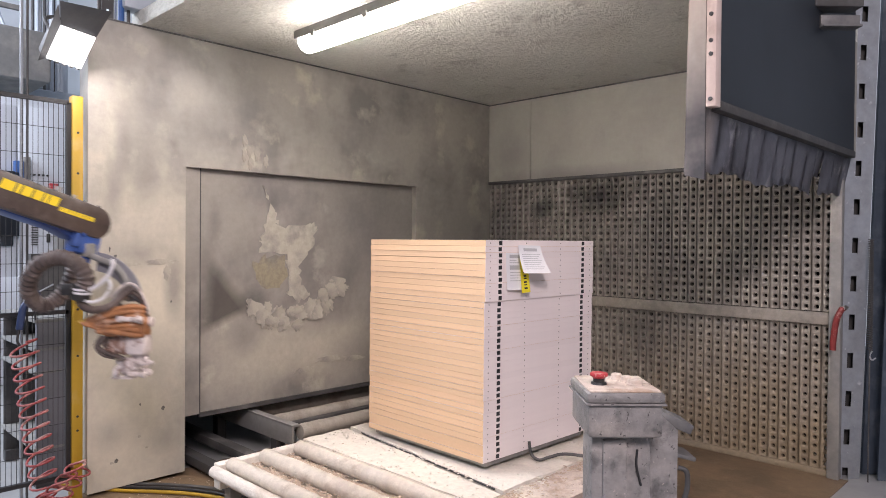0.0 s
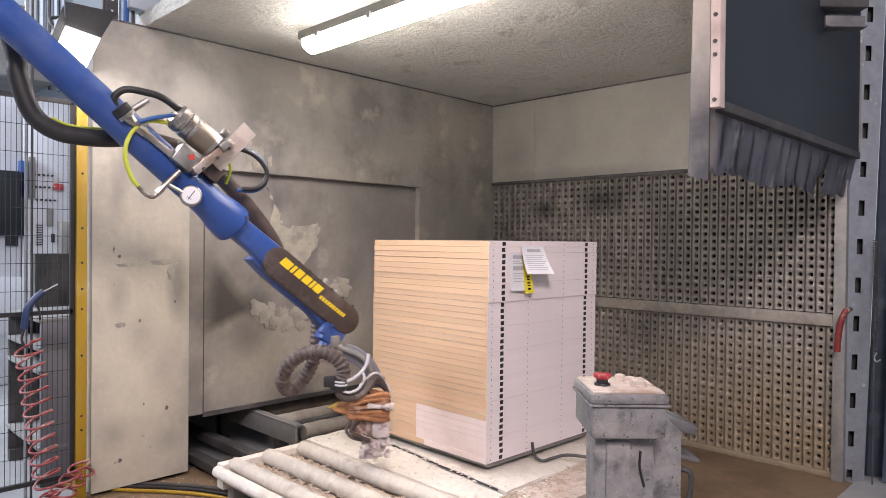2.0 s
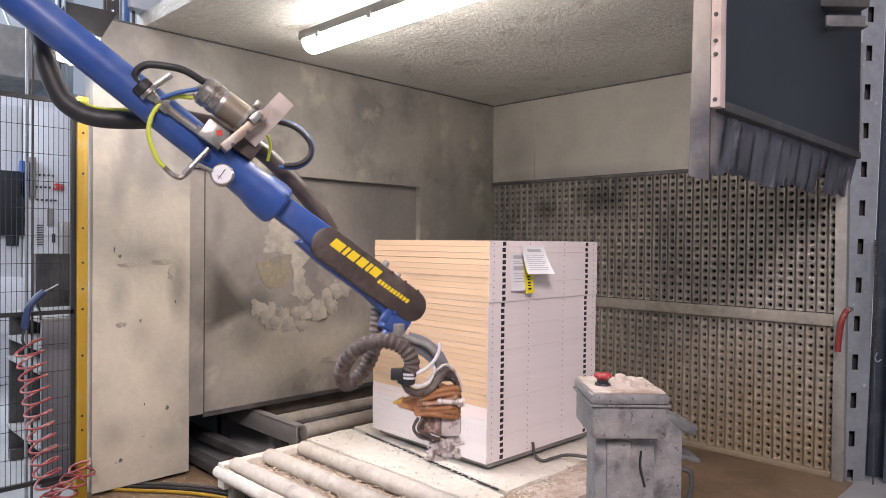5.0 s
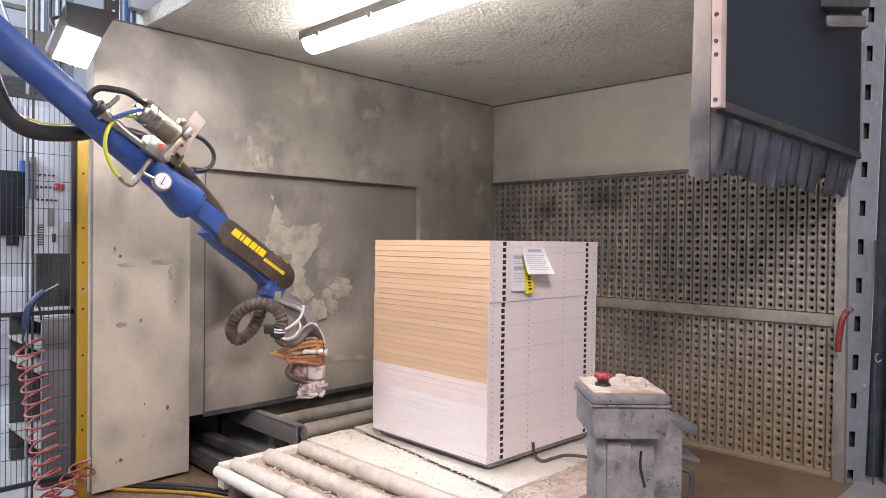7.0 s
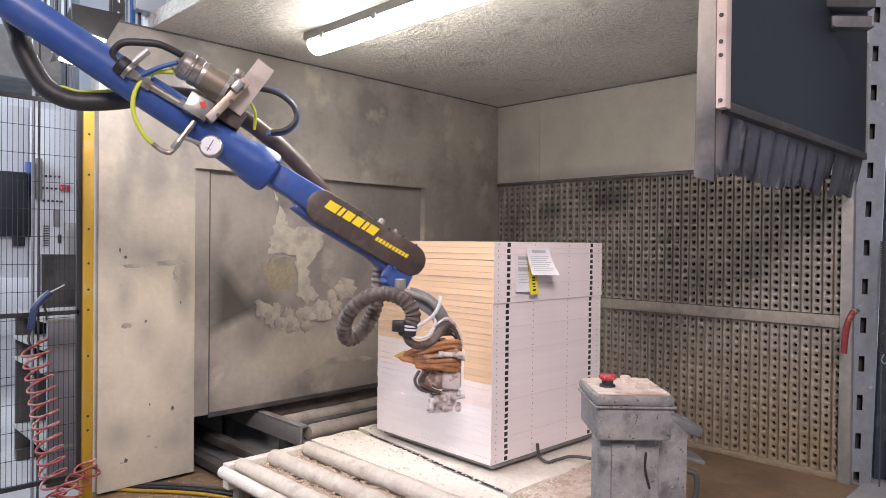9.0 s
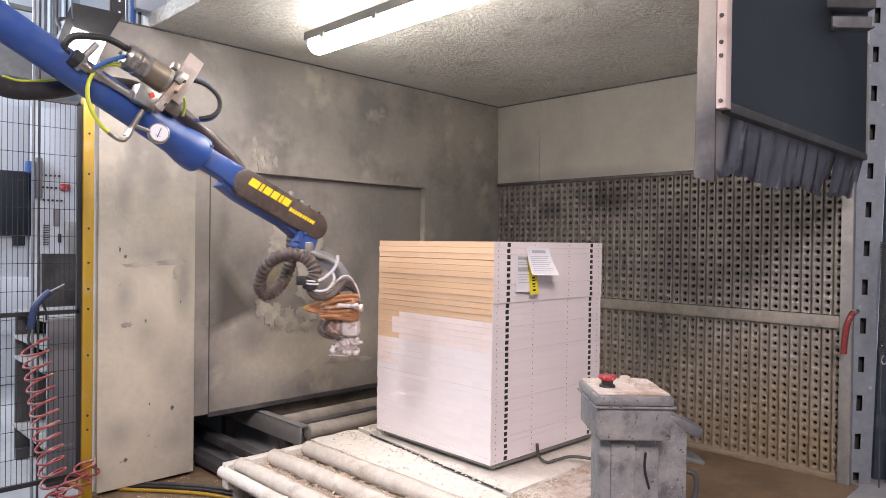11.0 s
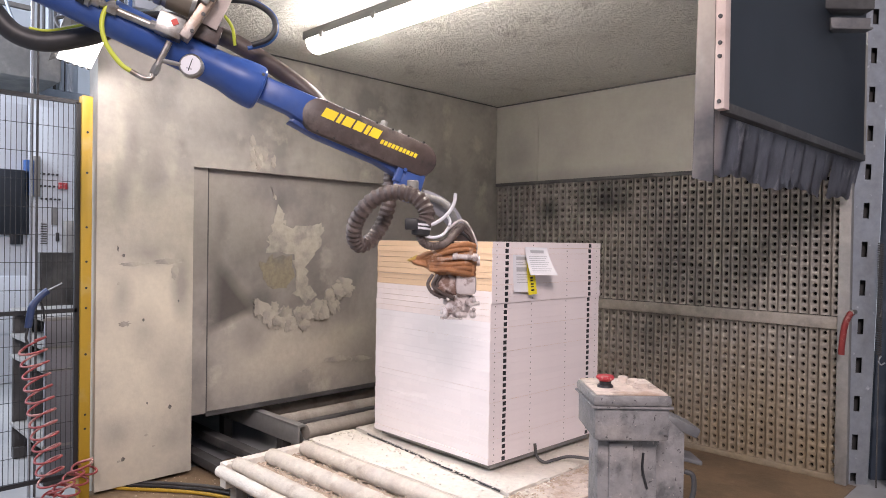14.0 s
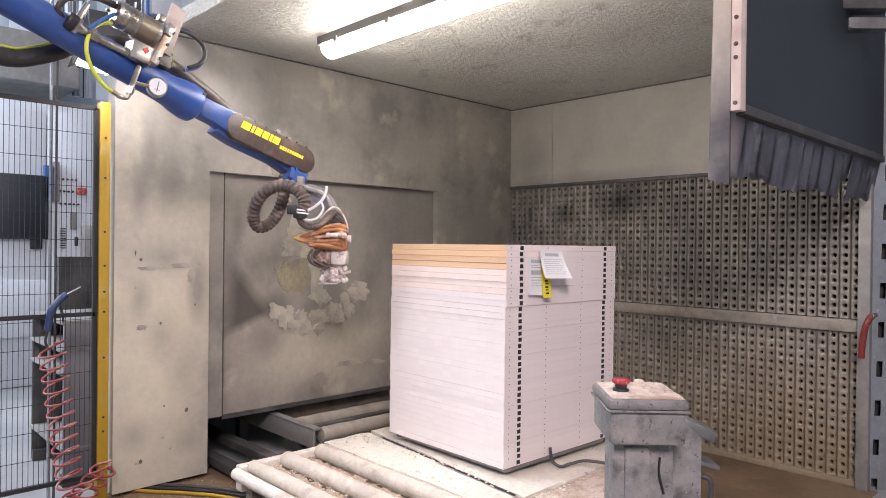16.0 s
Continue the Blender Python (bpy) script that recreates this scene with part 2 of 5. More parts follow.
M_GREENHOSE = mat("yellow_green_hose", (0.55, 0.60, 0.06), 0.45, 0.0, (0.05, 30))
M_BLUEHOSE = mat("blue_air_hose", (0.03, 0.10, 0.30), 0.4)
M_GUNBLUE = mat("navy_blue_plastic", (0.022, 0.04, 0.105), 0.45, 0.0, (0.1, 30))
M_REDHOSE = mat("red_coil_hose", (0.27, 0.055, 0.055), 0.45, 0.0, (0.12, 30), ((0.42, 0.26, 0.23), 9, 0.5, 0.7))
M_GREY = mat("grey_enclosure_paint", (0.215, 0.207, 0.205), 0.5, 0.0, (0.22, 25), [((0.10, 0.098, 0.10), 15, 0.52, 0.68, 6.0), ((0.40, 0.36, 0.33), 4.2, 0.52, 0.74, 6.0), ((0.06, 0.056, 0.055), 85, 0.64, 0.69, 3.0), ((0.42, 0.37, 0.34), 70, 0.66, 0.72, 3.0)], 0.35, 60)
M_DUST = mat("settled_paint_dust", (0.57, 0.475, 0.41), 0.85, 0.0, (0.2, 30), [((0.40, 0.29, 0.22), 9, 0.5, 0.68), ((0.27, 0.22, 0.19), 24, 0.60, 0.70, 6.0), ((0.66, 0.58, 0.51), 5, 0.54, 0.7, 6.0)], 0.7, 45)
M_RED = mat("red_push_button", (0.42, 0.03, 0.04), 0.45, 0.0, (0.1, 40), ((0.55, 0.33, 0.29), 45, 0.52, 0.66))
M_DARKRED = mat("dark_red_grip", (0.19, 0.022, 0.02), 0.45, 0.0, (0.15, 30), ((0.35, 0.2, 0.17), 20, 0.58, 0.7))
M_NAVY = mat("dark_navy_sheet", (0.013, 0.018, 0.025), 0.5, 0.1, (0.1, 6), ((0.022, 0.028, 0.038), 1.2, 0.4, 0.7))
M_PINK = mat("pale_oversprayed_flange", (0.62, 0.50, 0.45), 0.6, 0.0, (0.06, 20), ((0.40, 0.30, 0.26), 5, 0.58, 0.75), 0.1, 60)
M_FLAP = mat("sooty_flap_sheet", (0.195, 0.20, 0.235), 0.42, 0.1, (0.2, 12), [((0.10, 0.10, 0.12), 4.0, 0.47, 0.72, 5.0), ((0.52, 0.50, 0.52), 6.5, 0.58, 0.76, 6.0)], 0.08, 40, blobs=[((2.58, -1.85, 1.62), (0.3, 0.10, 0.22), (0.42, 0.37, 0.34), 0.8)])
# soot at the foot, painted darker still for the weaker light there
M_HOODSIDE = mat("sooty_shaded_cream_sheet", (0.42, 0.37, 0.325), 0.5, 0.0, (0.08, 15), ((0.27, 0.225, 0.20), 4.0, 0.5, 0.75, 4.0), 0.1, 40, blobs=[((2.6, -1.86, 1.52), (0.5, 0.5, 0.62), (0.03, 0.027, 0.032), 0.97)])
M_LAMP = mat("lit_tube_cover", (0.9, 0.9, 0.85), 0.3, emit=((1.0, 0.955, 0.87), 47.0))
M_FLOOD = mat("lit_work_light_glass", (0.9, 0.9, 0.85), 0.3, emit=((1.0, 0.98, 0.95), 7.0))
M_CABINET = mat("light_grey_cabinet_paint", (0.66, 0.70, 0.75), 0.5, 0.0, (0.03, 10))
M_HALL = mat("white_hall_wall", (0.72, 0.76, 0.80), 0.8, 0.0, (0.03, 5), ((0.62, 0.66, 0.7), 0.6, 0.4, 0.7))
M_HALLFLOOR = mat("grey_hall_floor", (0.27, 0.275, 0.28), 0.5, 0.0, (0.08, 10), ((0.36, 0.36, 0.36), 1.1, 0.45, 0.7))
M_BLUEGREY = mat("blue_grey_steel_paint", (0.055, 0.072, 0.098), 0.45, 0.2, (0.15, 18), ((0.11, 0.13, 0.16), 6, 0.52, 0.7, 6.0), 0.08, 50)
M_PLATE = mat("oversprayed_plate", (0.44, 0.37, 0.335), 0.6, 0.0, (0.1, 20), ((0.28, 0.225, 0.20), 9, 0.5, 0.72), 0.1, 60)
M_LAMPGREY = mat("dull_grey_lamp_sheet", (0.13, 0.13, 0.135), 0.55, 0.2, (0.12, 20), ((0.20, 0.195, 0.19), 5, 0.5, 0.72), 0.08, 50)
M_SHELF = mat("pale_violet_grey_sheet", (0.20, 0.198, 0.222), 0.5, 0.1, (0.08, 15), ((0.16, 0.157, 0.175), 3, 0.45, 0.7), 0.05, 50)
M_LIGHTMETAL = mat("pale_hall_steel", (0.45, 0.50, 0.56), 0.5, 0.2, (0.08, 15))


# ---- mesh tools ----
def box(bm, sx, sy, sz, m=None, bevel=0.0):
    r = bmesh.ops.create_cube(bm, size=1.0, matrix=(m or Matrix()) @ Matrix.Diagonal((sx, sy, sz, 1)))
    if bevel:
        vs = set(r["verts"])
        bmesh.ops.bevel(bm, geom=[e for e in bm.edges if e.verts[0] in vs], offset=bevel, segments=2, affect="EDGES", profile=0.5)
    return bm


def cyl(bm, r1, r2, h, m=None, seg=20, cap=True):
    bmesh.ops.create_cone(bm, cap_ends=cap, segments=seg, radius1=r1, radius2=r2, depth=h, matrix=m or Matrix())
    return bm


def ball(bm, r, m=None, seg=14):
    bmesh.ops.create_uvsphere(bm, u_segments=seg, v_segments=seg // 2 + 2, radius=r, matrix=m or Matrix())
    return bm


def lathe(bm, prof, m=None, seg=24):
    """Turned solid round x: prof is a list of (x, radius)."""
    m = m or Matrix()
    rings = [[bm.verts.new(m @ Vector((x, r * math.cos(k * math.tau / seg), r * math.sin(k * math.tau / seg)))) for k in range(seg)] for x, r in prof]
    for a, b in zip(rings, rings[1:]):
        for k in range(seg):
            bm.faces.new((a[k], a[(k + 1) % seg], b[(k + 1) % seg], b[k]))
    bm.faces.new(rings[0][::-1])
    bm.faces.new(rings[-1])
    return bm


def spline(pts, n=10):
    """Smooth points through pts."""
    P = [Vector(p) for p in pts]
    P = [P[0] * 2 - P[1]] + P + [P[-1] * 2 - P[-2]]
    out = []
    for i in range(1, len(P) - 2):
        for k in range(n):
            t = k / n
            a, b, c, d = P[i - 1], P[i], P[i + 1], P[i + 2]
            out.append(0.5 * ((2 * b) + (c - a) * t + (2 * a - 5 * b + 4 * c - d) * t * t + (3 * b - a - 3 * c + d) * t ** 3))
    out.append(P[-2])
    return out


def tube(bm, pts, r, seg=10, ribs=0.0):
    """Pipe along pts; ribs: how far every other ring bulges."""
    up = Vector((0.31, 0.2, 0.93))
    seg = max(seg, 14)
    rings = []
    for i, p in enumerate(pts):
        d = (pts[min(i + 1, len(pts) - 1)] - pts[max(i - 1, 0)]).normalized()
        a = d.cross(up)
        if a.length < 0.05:
            a = d.cross(Vector((1, 0, 0)))
        a.normalize()
        b = d.cross(a)
        rr = r + (ribs if i % 2 else 0.0)
        rings.append([bm.verts.new(p + (a * math.cos(k * math.tau / seg) + b * math.sin(k * math.tau / seg)) * rr) for k in range(seg)])
    for a, b in zip(rings, rings[1:]):
        for k in range(seg):
            bm.faces.new((a[k], a[(k + 1) % seg], b[(k + 1) % seg], b[k]))
    bm.faces.new(rings[0][::-1])
    bm.faces.new(rings[-1])
    return bm


def prism(bm, outline, depth, m=None, bevel=0.0):
    """Extrudes an outline in x, z by depth along y, centred on y = 0."""
    m = m or Matrix()
    a = [bm.verts.new(m @ Vector((x, -depth / 2, z))) for x, z in outline]
    b = [bm.verts.new(m @ Vector((x, depth / 2, z))) for x, z in outline]
    n = len(a)
    fs = [bm.faces.new(a), bm.faces.new(b[::-1])]
    for k in range(n):
        fs.append(bm.faces.new((b[k], b[(k + 1) % n], a[(k + 1) % n], a[k])))
    bmesh.ops.recalc_face_normals(bm, faces=fs)
    if bevel:
        es = {e for f in fs[:2] for e in f.edges}
        bmesh.ops.bevel(bm, geom=list(es), offset=bevel, segments=2, affect="EDGES", profile=0.5)
    return bm


def mesh(name, bm, material, smooth=29):
    bmesh.ops.recalc_face_normals(bm, faces=bm.faces)
    me = bpy.data.meshes.new(name)
    for fc in bm.faces:
        fc.smooth = True
    for e in bm.edges:
        e.smooth = len(e.link_faces) == 2 and e.calc_face_angle(0) < radians(smooth)
    bm.to_mesh(me)
    bm.free()
    me.materials.append(material)
    return me


def part(name, bm, material, parent, label="", m=None, smooth=29):
    ob = new(name, mesh(name, bm, material, smooth))
    ob.parent = parent
    if m is not None:
        ob.matrix_basis = m
    return tagged(ob, label)


def thing(name, m, label, category, group="", kind=""):
    ob = new(name)
    ob.matrix_basis = m
    return tagged(ob, label, category, group, kind)


def solid(name, bm, material, label, category, kind="", m=None, group="", smooth=29):
    ob = new(name, mesh(name, bm, material, smooth))
    if m is not None:
        ob.matrix_basis = m
    return tagged(ob, label, category, group, kind)


def B(sx, sy, sz, x=0, y=0, z=0, bevel=0.0, **r):
    return box(bmesh.new(), sx, sy, sz, pose(x, y, z, **r), bevel)


def C(r1, r2, h, m=None, seg=20):
    return cyl(bmesh.new(), r1, r2, h, m, seg)


def slab(bm, x0, x1, y0, y1, z0, z1):
    return box(bm, x1 - x0, y1 - y0, z1 - z0, pose((x0 + x1) / 2, (y0 + y1) / 2, (z0 + z1) / 2))


def S(*a):
    return slab(bmesh.new(), *a)


# ---- the booth ----
CEIL, NEAR = 2.416, -3.055
hall_floor = solid("floor_hall", S(-9, 9, -10, 6, -0.10, -0.004), M_HALLFLOOR, "smooth grey concrete factory floor", "floor", "structure")
booth_floor = solid("floor", S(-0.1, 2.62, -3.3, 0.0, -0.05, 0.0), M_FLOOR, "brown paint-dusted booth floor", "floor", "structure")

# left wall with the opening for the lifting gate; near pier, lintel, far pier
RY0, RY1, RZ0, RZ1 = -2.555, -0.815, 0.315, 1.70
wall_west = thing("wall_west", Matrix(), "cream booth wall stained with grey overspray", "wall", kind="structure")
part("near_panel", S(-0.12, 0, NEAR, RY0, 0.02, CEIL), M_WALL, wall_west)
part("top_panel", S(-0.12, 0, RY0, RY1, RZ1, CEIL), M_WALL, wall_west)
part("far_panel", S(-0.12, 0, RY1, 0.10, 0.02, CEIL), M_WALL, wall_west)
gate = thing("gate", Matrix(), "closed recessed sheet gate with flaking overspray", "gate", kind="structure")
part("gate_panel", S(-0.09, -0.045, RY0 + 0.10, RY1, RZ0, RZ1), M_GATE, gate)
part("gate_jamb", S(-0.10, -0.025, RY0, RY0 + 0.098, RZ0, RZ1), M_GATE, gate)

part("jamb_gap", S(-0.0255, -0.0235, RY0 + 0.094, RY0 + 0.100, RZ0, RZ1), M_DARKSTEEL_SHADE, gate, "dark gap beside the jamb")
part("gate_edge", S(-0.06, -0.03, RY0 + 0.1, RY1, RZ0 - 0.02, RZ0 + 0.004), M_DARKSTEEL_SHADE, gate, "dark lower edge")
wall_north = thing("wall_north", Matrix(), "grey-green upper sheet wall above the filter", "wall", kind="structure")
part("upper_panel", S(0.0, 0.42, 0.0, 0.10, 1.785, CEIL), M_NORTH, wall_north)
part("upper_panel", S(0.424, 2.62, 0.0, 0.10, 1.785, CEIL), M_NORTH, wall_north)
part("upper_joint", S(0.0, 2.6, -0.004, 0.0, 2.404, 2.414), M_DARKSTEEL_SHADE, wall_north, "dark gap under the ceiling")
part("upper_joint", S(0.0, 0.004, NEAR, 0.0, 2.406, 2.414), M_DARKSTEEL_SHADE, wall_west, "dark gap under the ceiling")
ceiling = solid("ceiling", S(-0.12, 2.62, -2.80, 0.10, CEIL, CEIL + 0.08), M_CEIL, "ceiling crusted with lumpy overspray", "ceiling", "structure")

# ---- perforated filter wall ----
filter_wall = thing("filter_wall", Matrix(), "pleated cardboard filter wall with rows of round holes", "filter wall", kind="structure")
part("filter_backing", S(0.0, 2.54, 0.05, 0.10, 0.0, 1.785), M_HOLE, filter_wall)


def pleat(z0, z1, rows, r, material):
    """One upright pleat with its row of round holes through it."""
    bm = bmesh.new()
    w, n = 0.0560, 12
    step = (z1 - z0) / rows
    for k in range(rows):
        zc = z0 + (k + 0.5) * step
        ring = [bm.verts.new((r * math.cos(i * math.tau / n), 0.004, zc + r * math.sin(i * math.tau / n))) for i in range(n)]
        deep = [bm.verts.new((v.co.x * 0.85, 0.030, (v.co.z - zc) * 0.85 + zc)) for v in ring]
        rect = []
        for i in range(n):
            c, s = math.cos(i * math.tau / n), math.sin(i * math.tau / n)
            q = max(abs(c) / (w / 2 - 0.006), abs(s) / (step / 2))
            rect.append(bm.verts.new((c / q, 0.0, zc + s / q)))
        for i in range(n):
            j = (i + 1) % n
            bm.faces.new((ring[i], ring[j], rect[j], rect[i]))
            bm.faces.new((ring[j], ring[i], deep[i], deep[j]))
        cs = [bm.verts.new((sx * (w / 2 - 0.006), 0.0, zc + sz * step / 2)) for sx, sz in ((1, 1), (-1, 1), (-1, -1), (1, -1))]
        for i, c in zip((1, 4, 7, 10), cs):
            j = (i + 1) % n
            bm.faces.new((rect[i], rect[j], c))
    for sx in (-1, 1):
        for (xa, ya), (xb, yb) in (((0.0060, 0.0), (0.0035, -0.006)), ((0.0035, -0.006), (0.0, 0.012))):
            xa, xb = sx * (w / 2 - xa), sx * (w / 2 - xb)
            bm.faces.new([bm.verts.new(p) for p in ((xa, ya, z0), (xb, yb, z0), (xb, yb, z1), (xa, ya, z1))])
    return mesh("pleat", bm, material, 25)


P_TOP, P_LOW = pleat(0.922, 1.765, 18, 0.0130, M_PERF), pleat(0.035, 0.845, 17, 0.0112, M_PERF)
PX = [0.035 + 0.0561 * i for i in range(45)]
for i, x in enumerate(PX):
    for me in (P_TOP, P_LOW):
        ob = new("filter_pleat", me)
        ob.parent = filter_wall
        ob.location = (x, 0.006 + 0.0015 * math.sin(i * 2.3), 0.0)
part("middle_rail", B(2.53, 0.03, 0.07, 1.27, 0.0, 0.883, 0.004), M_PERF, filter_wall, "dusty flat steel rail")
part("bottom_rail", B(2.53, 0.04, 0.035, 1.27, 0.0, 0.018, 0.004), M_PERF, filter_wall)
part("top_rail", B(2.53, 0.03, 0.025, 1.27, 0.0, 1.774, 0.004), M_DARKSTEEL_SHADE, filter_wall)
part("end_strip", B(0.06, 0.05, 1.75, 2.552, -0.02, 0.875, 0.004), M_GREYSTEEL, filter_wall, "dusty upright steel strip")

# ---- stack of boards ----
STACK = pose(1.627, -1.925, 0.300, 0, 0, -1.2)
BW, BD, BT, NB = 0.822, 0.86, 0.028, 36
COLS = 14
E_CORE = mesh("board_core", B(BW, BD, BT - 0.0010, -BW / 2, BD / 2, BT / 2), M_MDF)
E_CORE_LOW = mesh("board_core", B(BW, BD, BT - 0.0024, -BW / 2, BD / 2, BT / 2 - 0.0007), M_MDF)
E_BAND = mesh("edge_band", S(-0.0005, 0.0012, 0.0005, BD - 0.0005, 0.0001, BT - 0.0001), M_WHITE)
E_BAND_LOW = mesh("edge_band", S(-0.0005, 0.0012, 0.0005, BD - 0.0005, 0.0001, BT - 0.0009), M_WHITE)
E_TOP = mesh("top_face", S(-BW + 0.001, 0, 0.001, BD - 0.001, BT - 0.0012, BT - 0.0004), M_WHITE)
E_SLOT = mesh("slot", B(0.002, 0.023, 0.0185, 0, 0, 0, 0.0008), M_BLACK)
E_PIN = mesh("pin_hole", C(0.0028, 0.0028, 0.002, pose(0, 0, 0, 0, 90, 0), 8), M_BLACK)
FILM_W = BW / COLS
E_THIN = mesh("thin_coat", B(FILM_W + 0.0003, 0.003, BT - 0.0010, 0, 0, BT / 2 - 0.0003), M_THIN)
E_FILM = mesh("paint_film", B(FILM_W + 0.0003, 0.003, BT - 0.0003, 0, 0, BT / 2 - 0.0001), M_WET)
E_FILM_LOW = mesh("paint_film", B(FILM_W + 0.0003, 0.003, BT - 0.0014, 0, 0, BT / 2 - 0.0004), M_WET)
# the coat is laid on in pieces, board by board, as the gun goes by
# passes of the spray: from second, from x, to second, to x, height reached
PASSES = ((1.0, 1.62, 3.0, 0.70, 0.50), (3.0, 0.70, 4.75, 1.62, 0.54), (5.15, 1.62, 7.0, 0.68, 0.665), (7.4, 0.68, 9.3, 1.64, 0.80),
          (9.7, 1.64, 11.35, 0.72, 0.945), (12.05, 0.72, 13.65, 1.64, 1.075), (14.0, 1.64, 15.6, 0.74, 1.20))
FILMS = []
stack_rng = random.Random(4)
for i in range(NB):
    dx = stack_rng.uniform(-0.0005, 0.0005) + (0.005 if i >= 26 else 0.0)
    board = thing("stacked_board", STACK @ pose(dx, stack_rng.uniform(-0.0015, 0.0015), i * BT), "raw fibreboard panel with a white drilled edge, in a stack", "board", "stacked boards")
    part_list = [("core", E_CORE_LOW if stack_rng.random() < 0.45 else E_CORE, (0, 0, 0)), ("edge_band", E_BAND_LOW if i in (3, 9, 17, 21, 25, 28, 33, 34) else E_BAND, (0, 0, 0))]
    if i == NB - 1:
        part_list.append(("top_face", E_TOP, (0, 0, 0)))
    part_list += [("slot", E_SLOT, (0.0012, BD * q, BT / 2)) for q in (0.117, 0.886)]
    part_list += [("pin_hole", E_PIN, (0.0008, BD * q, BT / 2)) for q in (0.036, 0.336, 0.656, 0.962)]
    for n, me, at in part_list:
        ob = new(n, me)
        ob.parent, ob.location = board, at
    z = 0.300 + (i + 0.5) * BT
    first = next((k for k, p in enumerate(PASSES) if z < p[4]), None)
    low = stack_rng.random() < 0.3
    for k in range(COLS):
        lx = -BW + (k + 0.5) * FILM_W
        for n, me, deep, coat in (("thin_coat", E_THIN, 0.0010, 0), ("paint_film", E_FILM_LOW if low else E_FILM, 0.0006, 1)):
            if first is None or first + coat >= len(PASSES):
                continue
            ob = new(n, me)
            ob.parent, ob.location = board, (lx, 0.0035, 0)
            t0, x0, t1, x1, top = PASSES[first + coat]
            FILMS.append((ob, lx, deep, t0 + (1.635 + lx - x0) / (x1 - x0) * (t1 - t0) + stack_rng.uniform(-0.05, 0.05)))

# ---- conveyor: main bed with rollers and lids, and the cross bed towards the gate ----
conv_rng = random.Random(7)


def roller(x0, x1, y, z, r, along="x"):
    bm = bmesh.new()
    n = 34
    prof = [(0, r * 0.55), (0.004, r * 0.97)] + [((x1 - x0) * k / n, r * (1 + conv_rng.uniform(-0.03, 0.05))) for k in range(1, n)] + [(x1 - x0 - 0.004, r * 0.97), (x1 - x0, r * 0.55)]
    m = Matrix.Translation((x0, y, z)) if along == "x" else Matrix.Translation((y, x0, z)) @ pose(0, 0, 0, 0, 0, 90)
    return lathe(bm, prof, m, 18)


conveyor = thing("roller_conveyor", Matrix(), "low roller conveyor caked with white overspray", "conveyor")
part("side_beam", B(0.06, 1.75, 0.12, 0.60, -1.80, 0.17, 0.006), M_CRUST, conveyor)
bm = bmesh.new()
slab(bm, 1.825, 2.03, -2.68, -0.92, 0.12, 0.243)
bmesh.ops.subdivide_edges(bm, edges=bm.edges, cuts=22, use_grid_fill=True)
for v in bm.verts:
    v.co.z += 0.008 * noise.noise(v.co * 7) + 0.006 * noise.noise(v.co * 23) - 0.10 * max(0.0, v.co.x - 1.93)
    v.co.x += 0.008 * noise.noise(v.co * 5)
part("side_beam", bm, M_DUST, conveyor, "broad side beam under brown paint dust", smooth=60)
part("front_beam", roller(0.62, 1.93, -2.70, 0.205, 0.028), M_CRUST, conveyor)
part("bed_tray", B(1.20, 1.70, 0.02, 1.23, -1.80, 0.14), M_DUST, conveyor, "tray heaped with brown overspray dust")


for y, r in ((-2.615, 0.036), (-2.435, 0.040), (-2.235, 0.040)):
    part("roller", roller(0.635, 1.895, y, 0.222, r), M_ROLLER, conveyor)
part("crust_ridge", roller(0.635, 1.895, -2.525, 0.178, 0.026), M_CRUST, conveyor, "ridge of crumbling dried paint")
part("crust_ridge", roller(0.635, 1.895, -2.335, 0.180, 0.028), M_CRUST, conveyor, "ridge of crumbling dried paint")
for y0, y1, z in ((-2.185, -2.012, 0.248), (-1.992, -1.74, 0.256), (-1.73, -1.50, 0.253), (-1.49, -1.22, 0.252), (-1.21, -0.95, 0.252)):
    bm = bmesh.new()
    slab(bm, 0.60, 1.825, y0, y1, z - 0.03, z)
    bmesh.ops.subdivide_edges(bm, edges=bm.edges, cuts=14, use_grid_fill=True)
    for v in bm.verts:
        if y1 == -2.012 or y0 == -1.992:
            share = (v.co.y - y0) / (y1 - y0)
            lean = 0.105 - 0.118 * (v.co.x - 0.70)
            v.co.y += lean * (share if y1 == -2.012 else 1 - share)
        v.co.z += 0.006 * noise.noise(v.co * 6) + 0.004 * noise.noise(v.co * 19)
        v.co.y += 0.003 * noise.noise(v.co * 9)
    part("lid_plank", bm, M_CRUST, conveyor, "plank thick with white overspray", smooth=60)
for x in (0.62, 1.90):
    for y in (-2.6, -1.1):
        part("leg", B(0.06, 0.06, 0.12, x, y, 0.06, 0.004), M_GREYSTEEL, conveyor)
# two added dark strips draw the shade in the crack between the planks
part("edge_angle", B(1.06, 0.006, 0.008, 1.25, -1.957, 0.2500, 0.001, rz=-6.7), M_DARKSTEEL_SHADE, conveyor, "added dark bar standing for shade in the gap of the planks")
part("bed_strip", B(1.18, 0.16, 0.012, 1.22, -1.965, 0.206), M_DARKSTEEL_SHADE, conveyor, "added dark strip standing for shade below the planks")
# added board under the stack, inset and darkened to draw the shaded gap
gap_filler = solid("base_board", B(0.785, 0.765, 0.024, 0, 0, 0, 0.002), M_GREYSTEEL, "added inset board, darkened for the shaded gap under the stack of panels", "board", m=STACK @ pose(-0.405, 0.41, -0.0135))

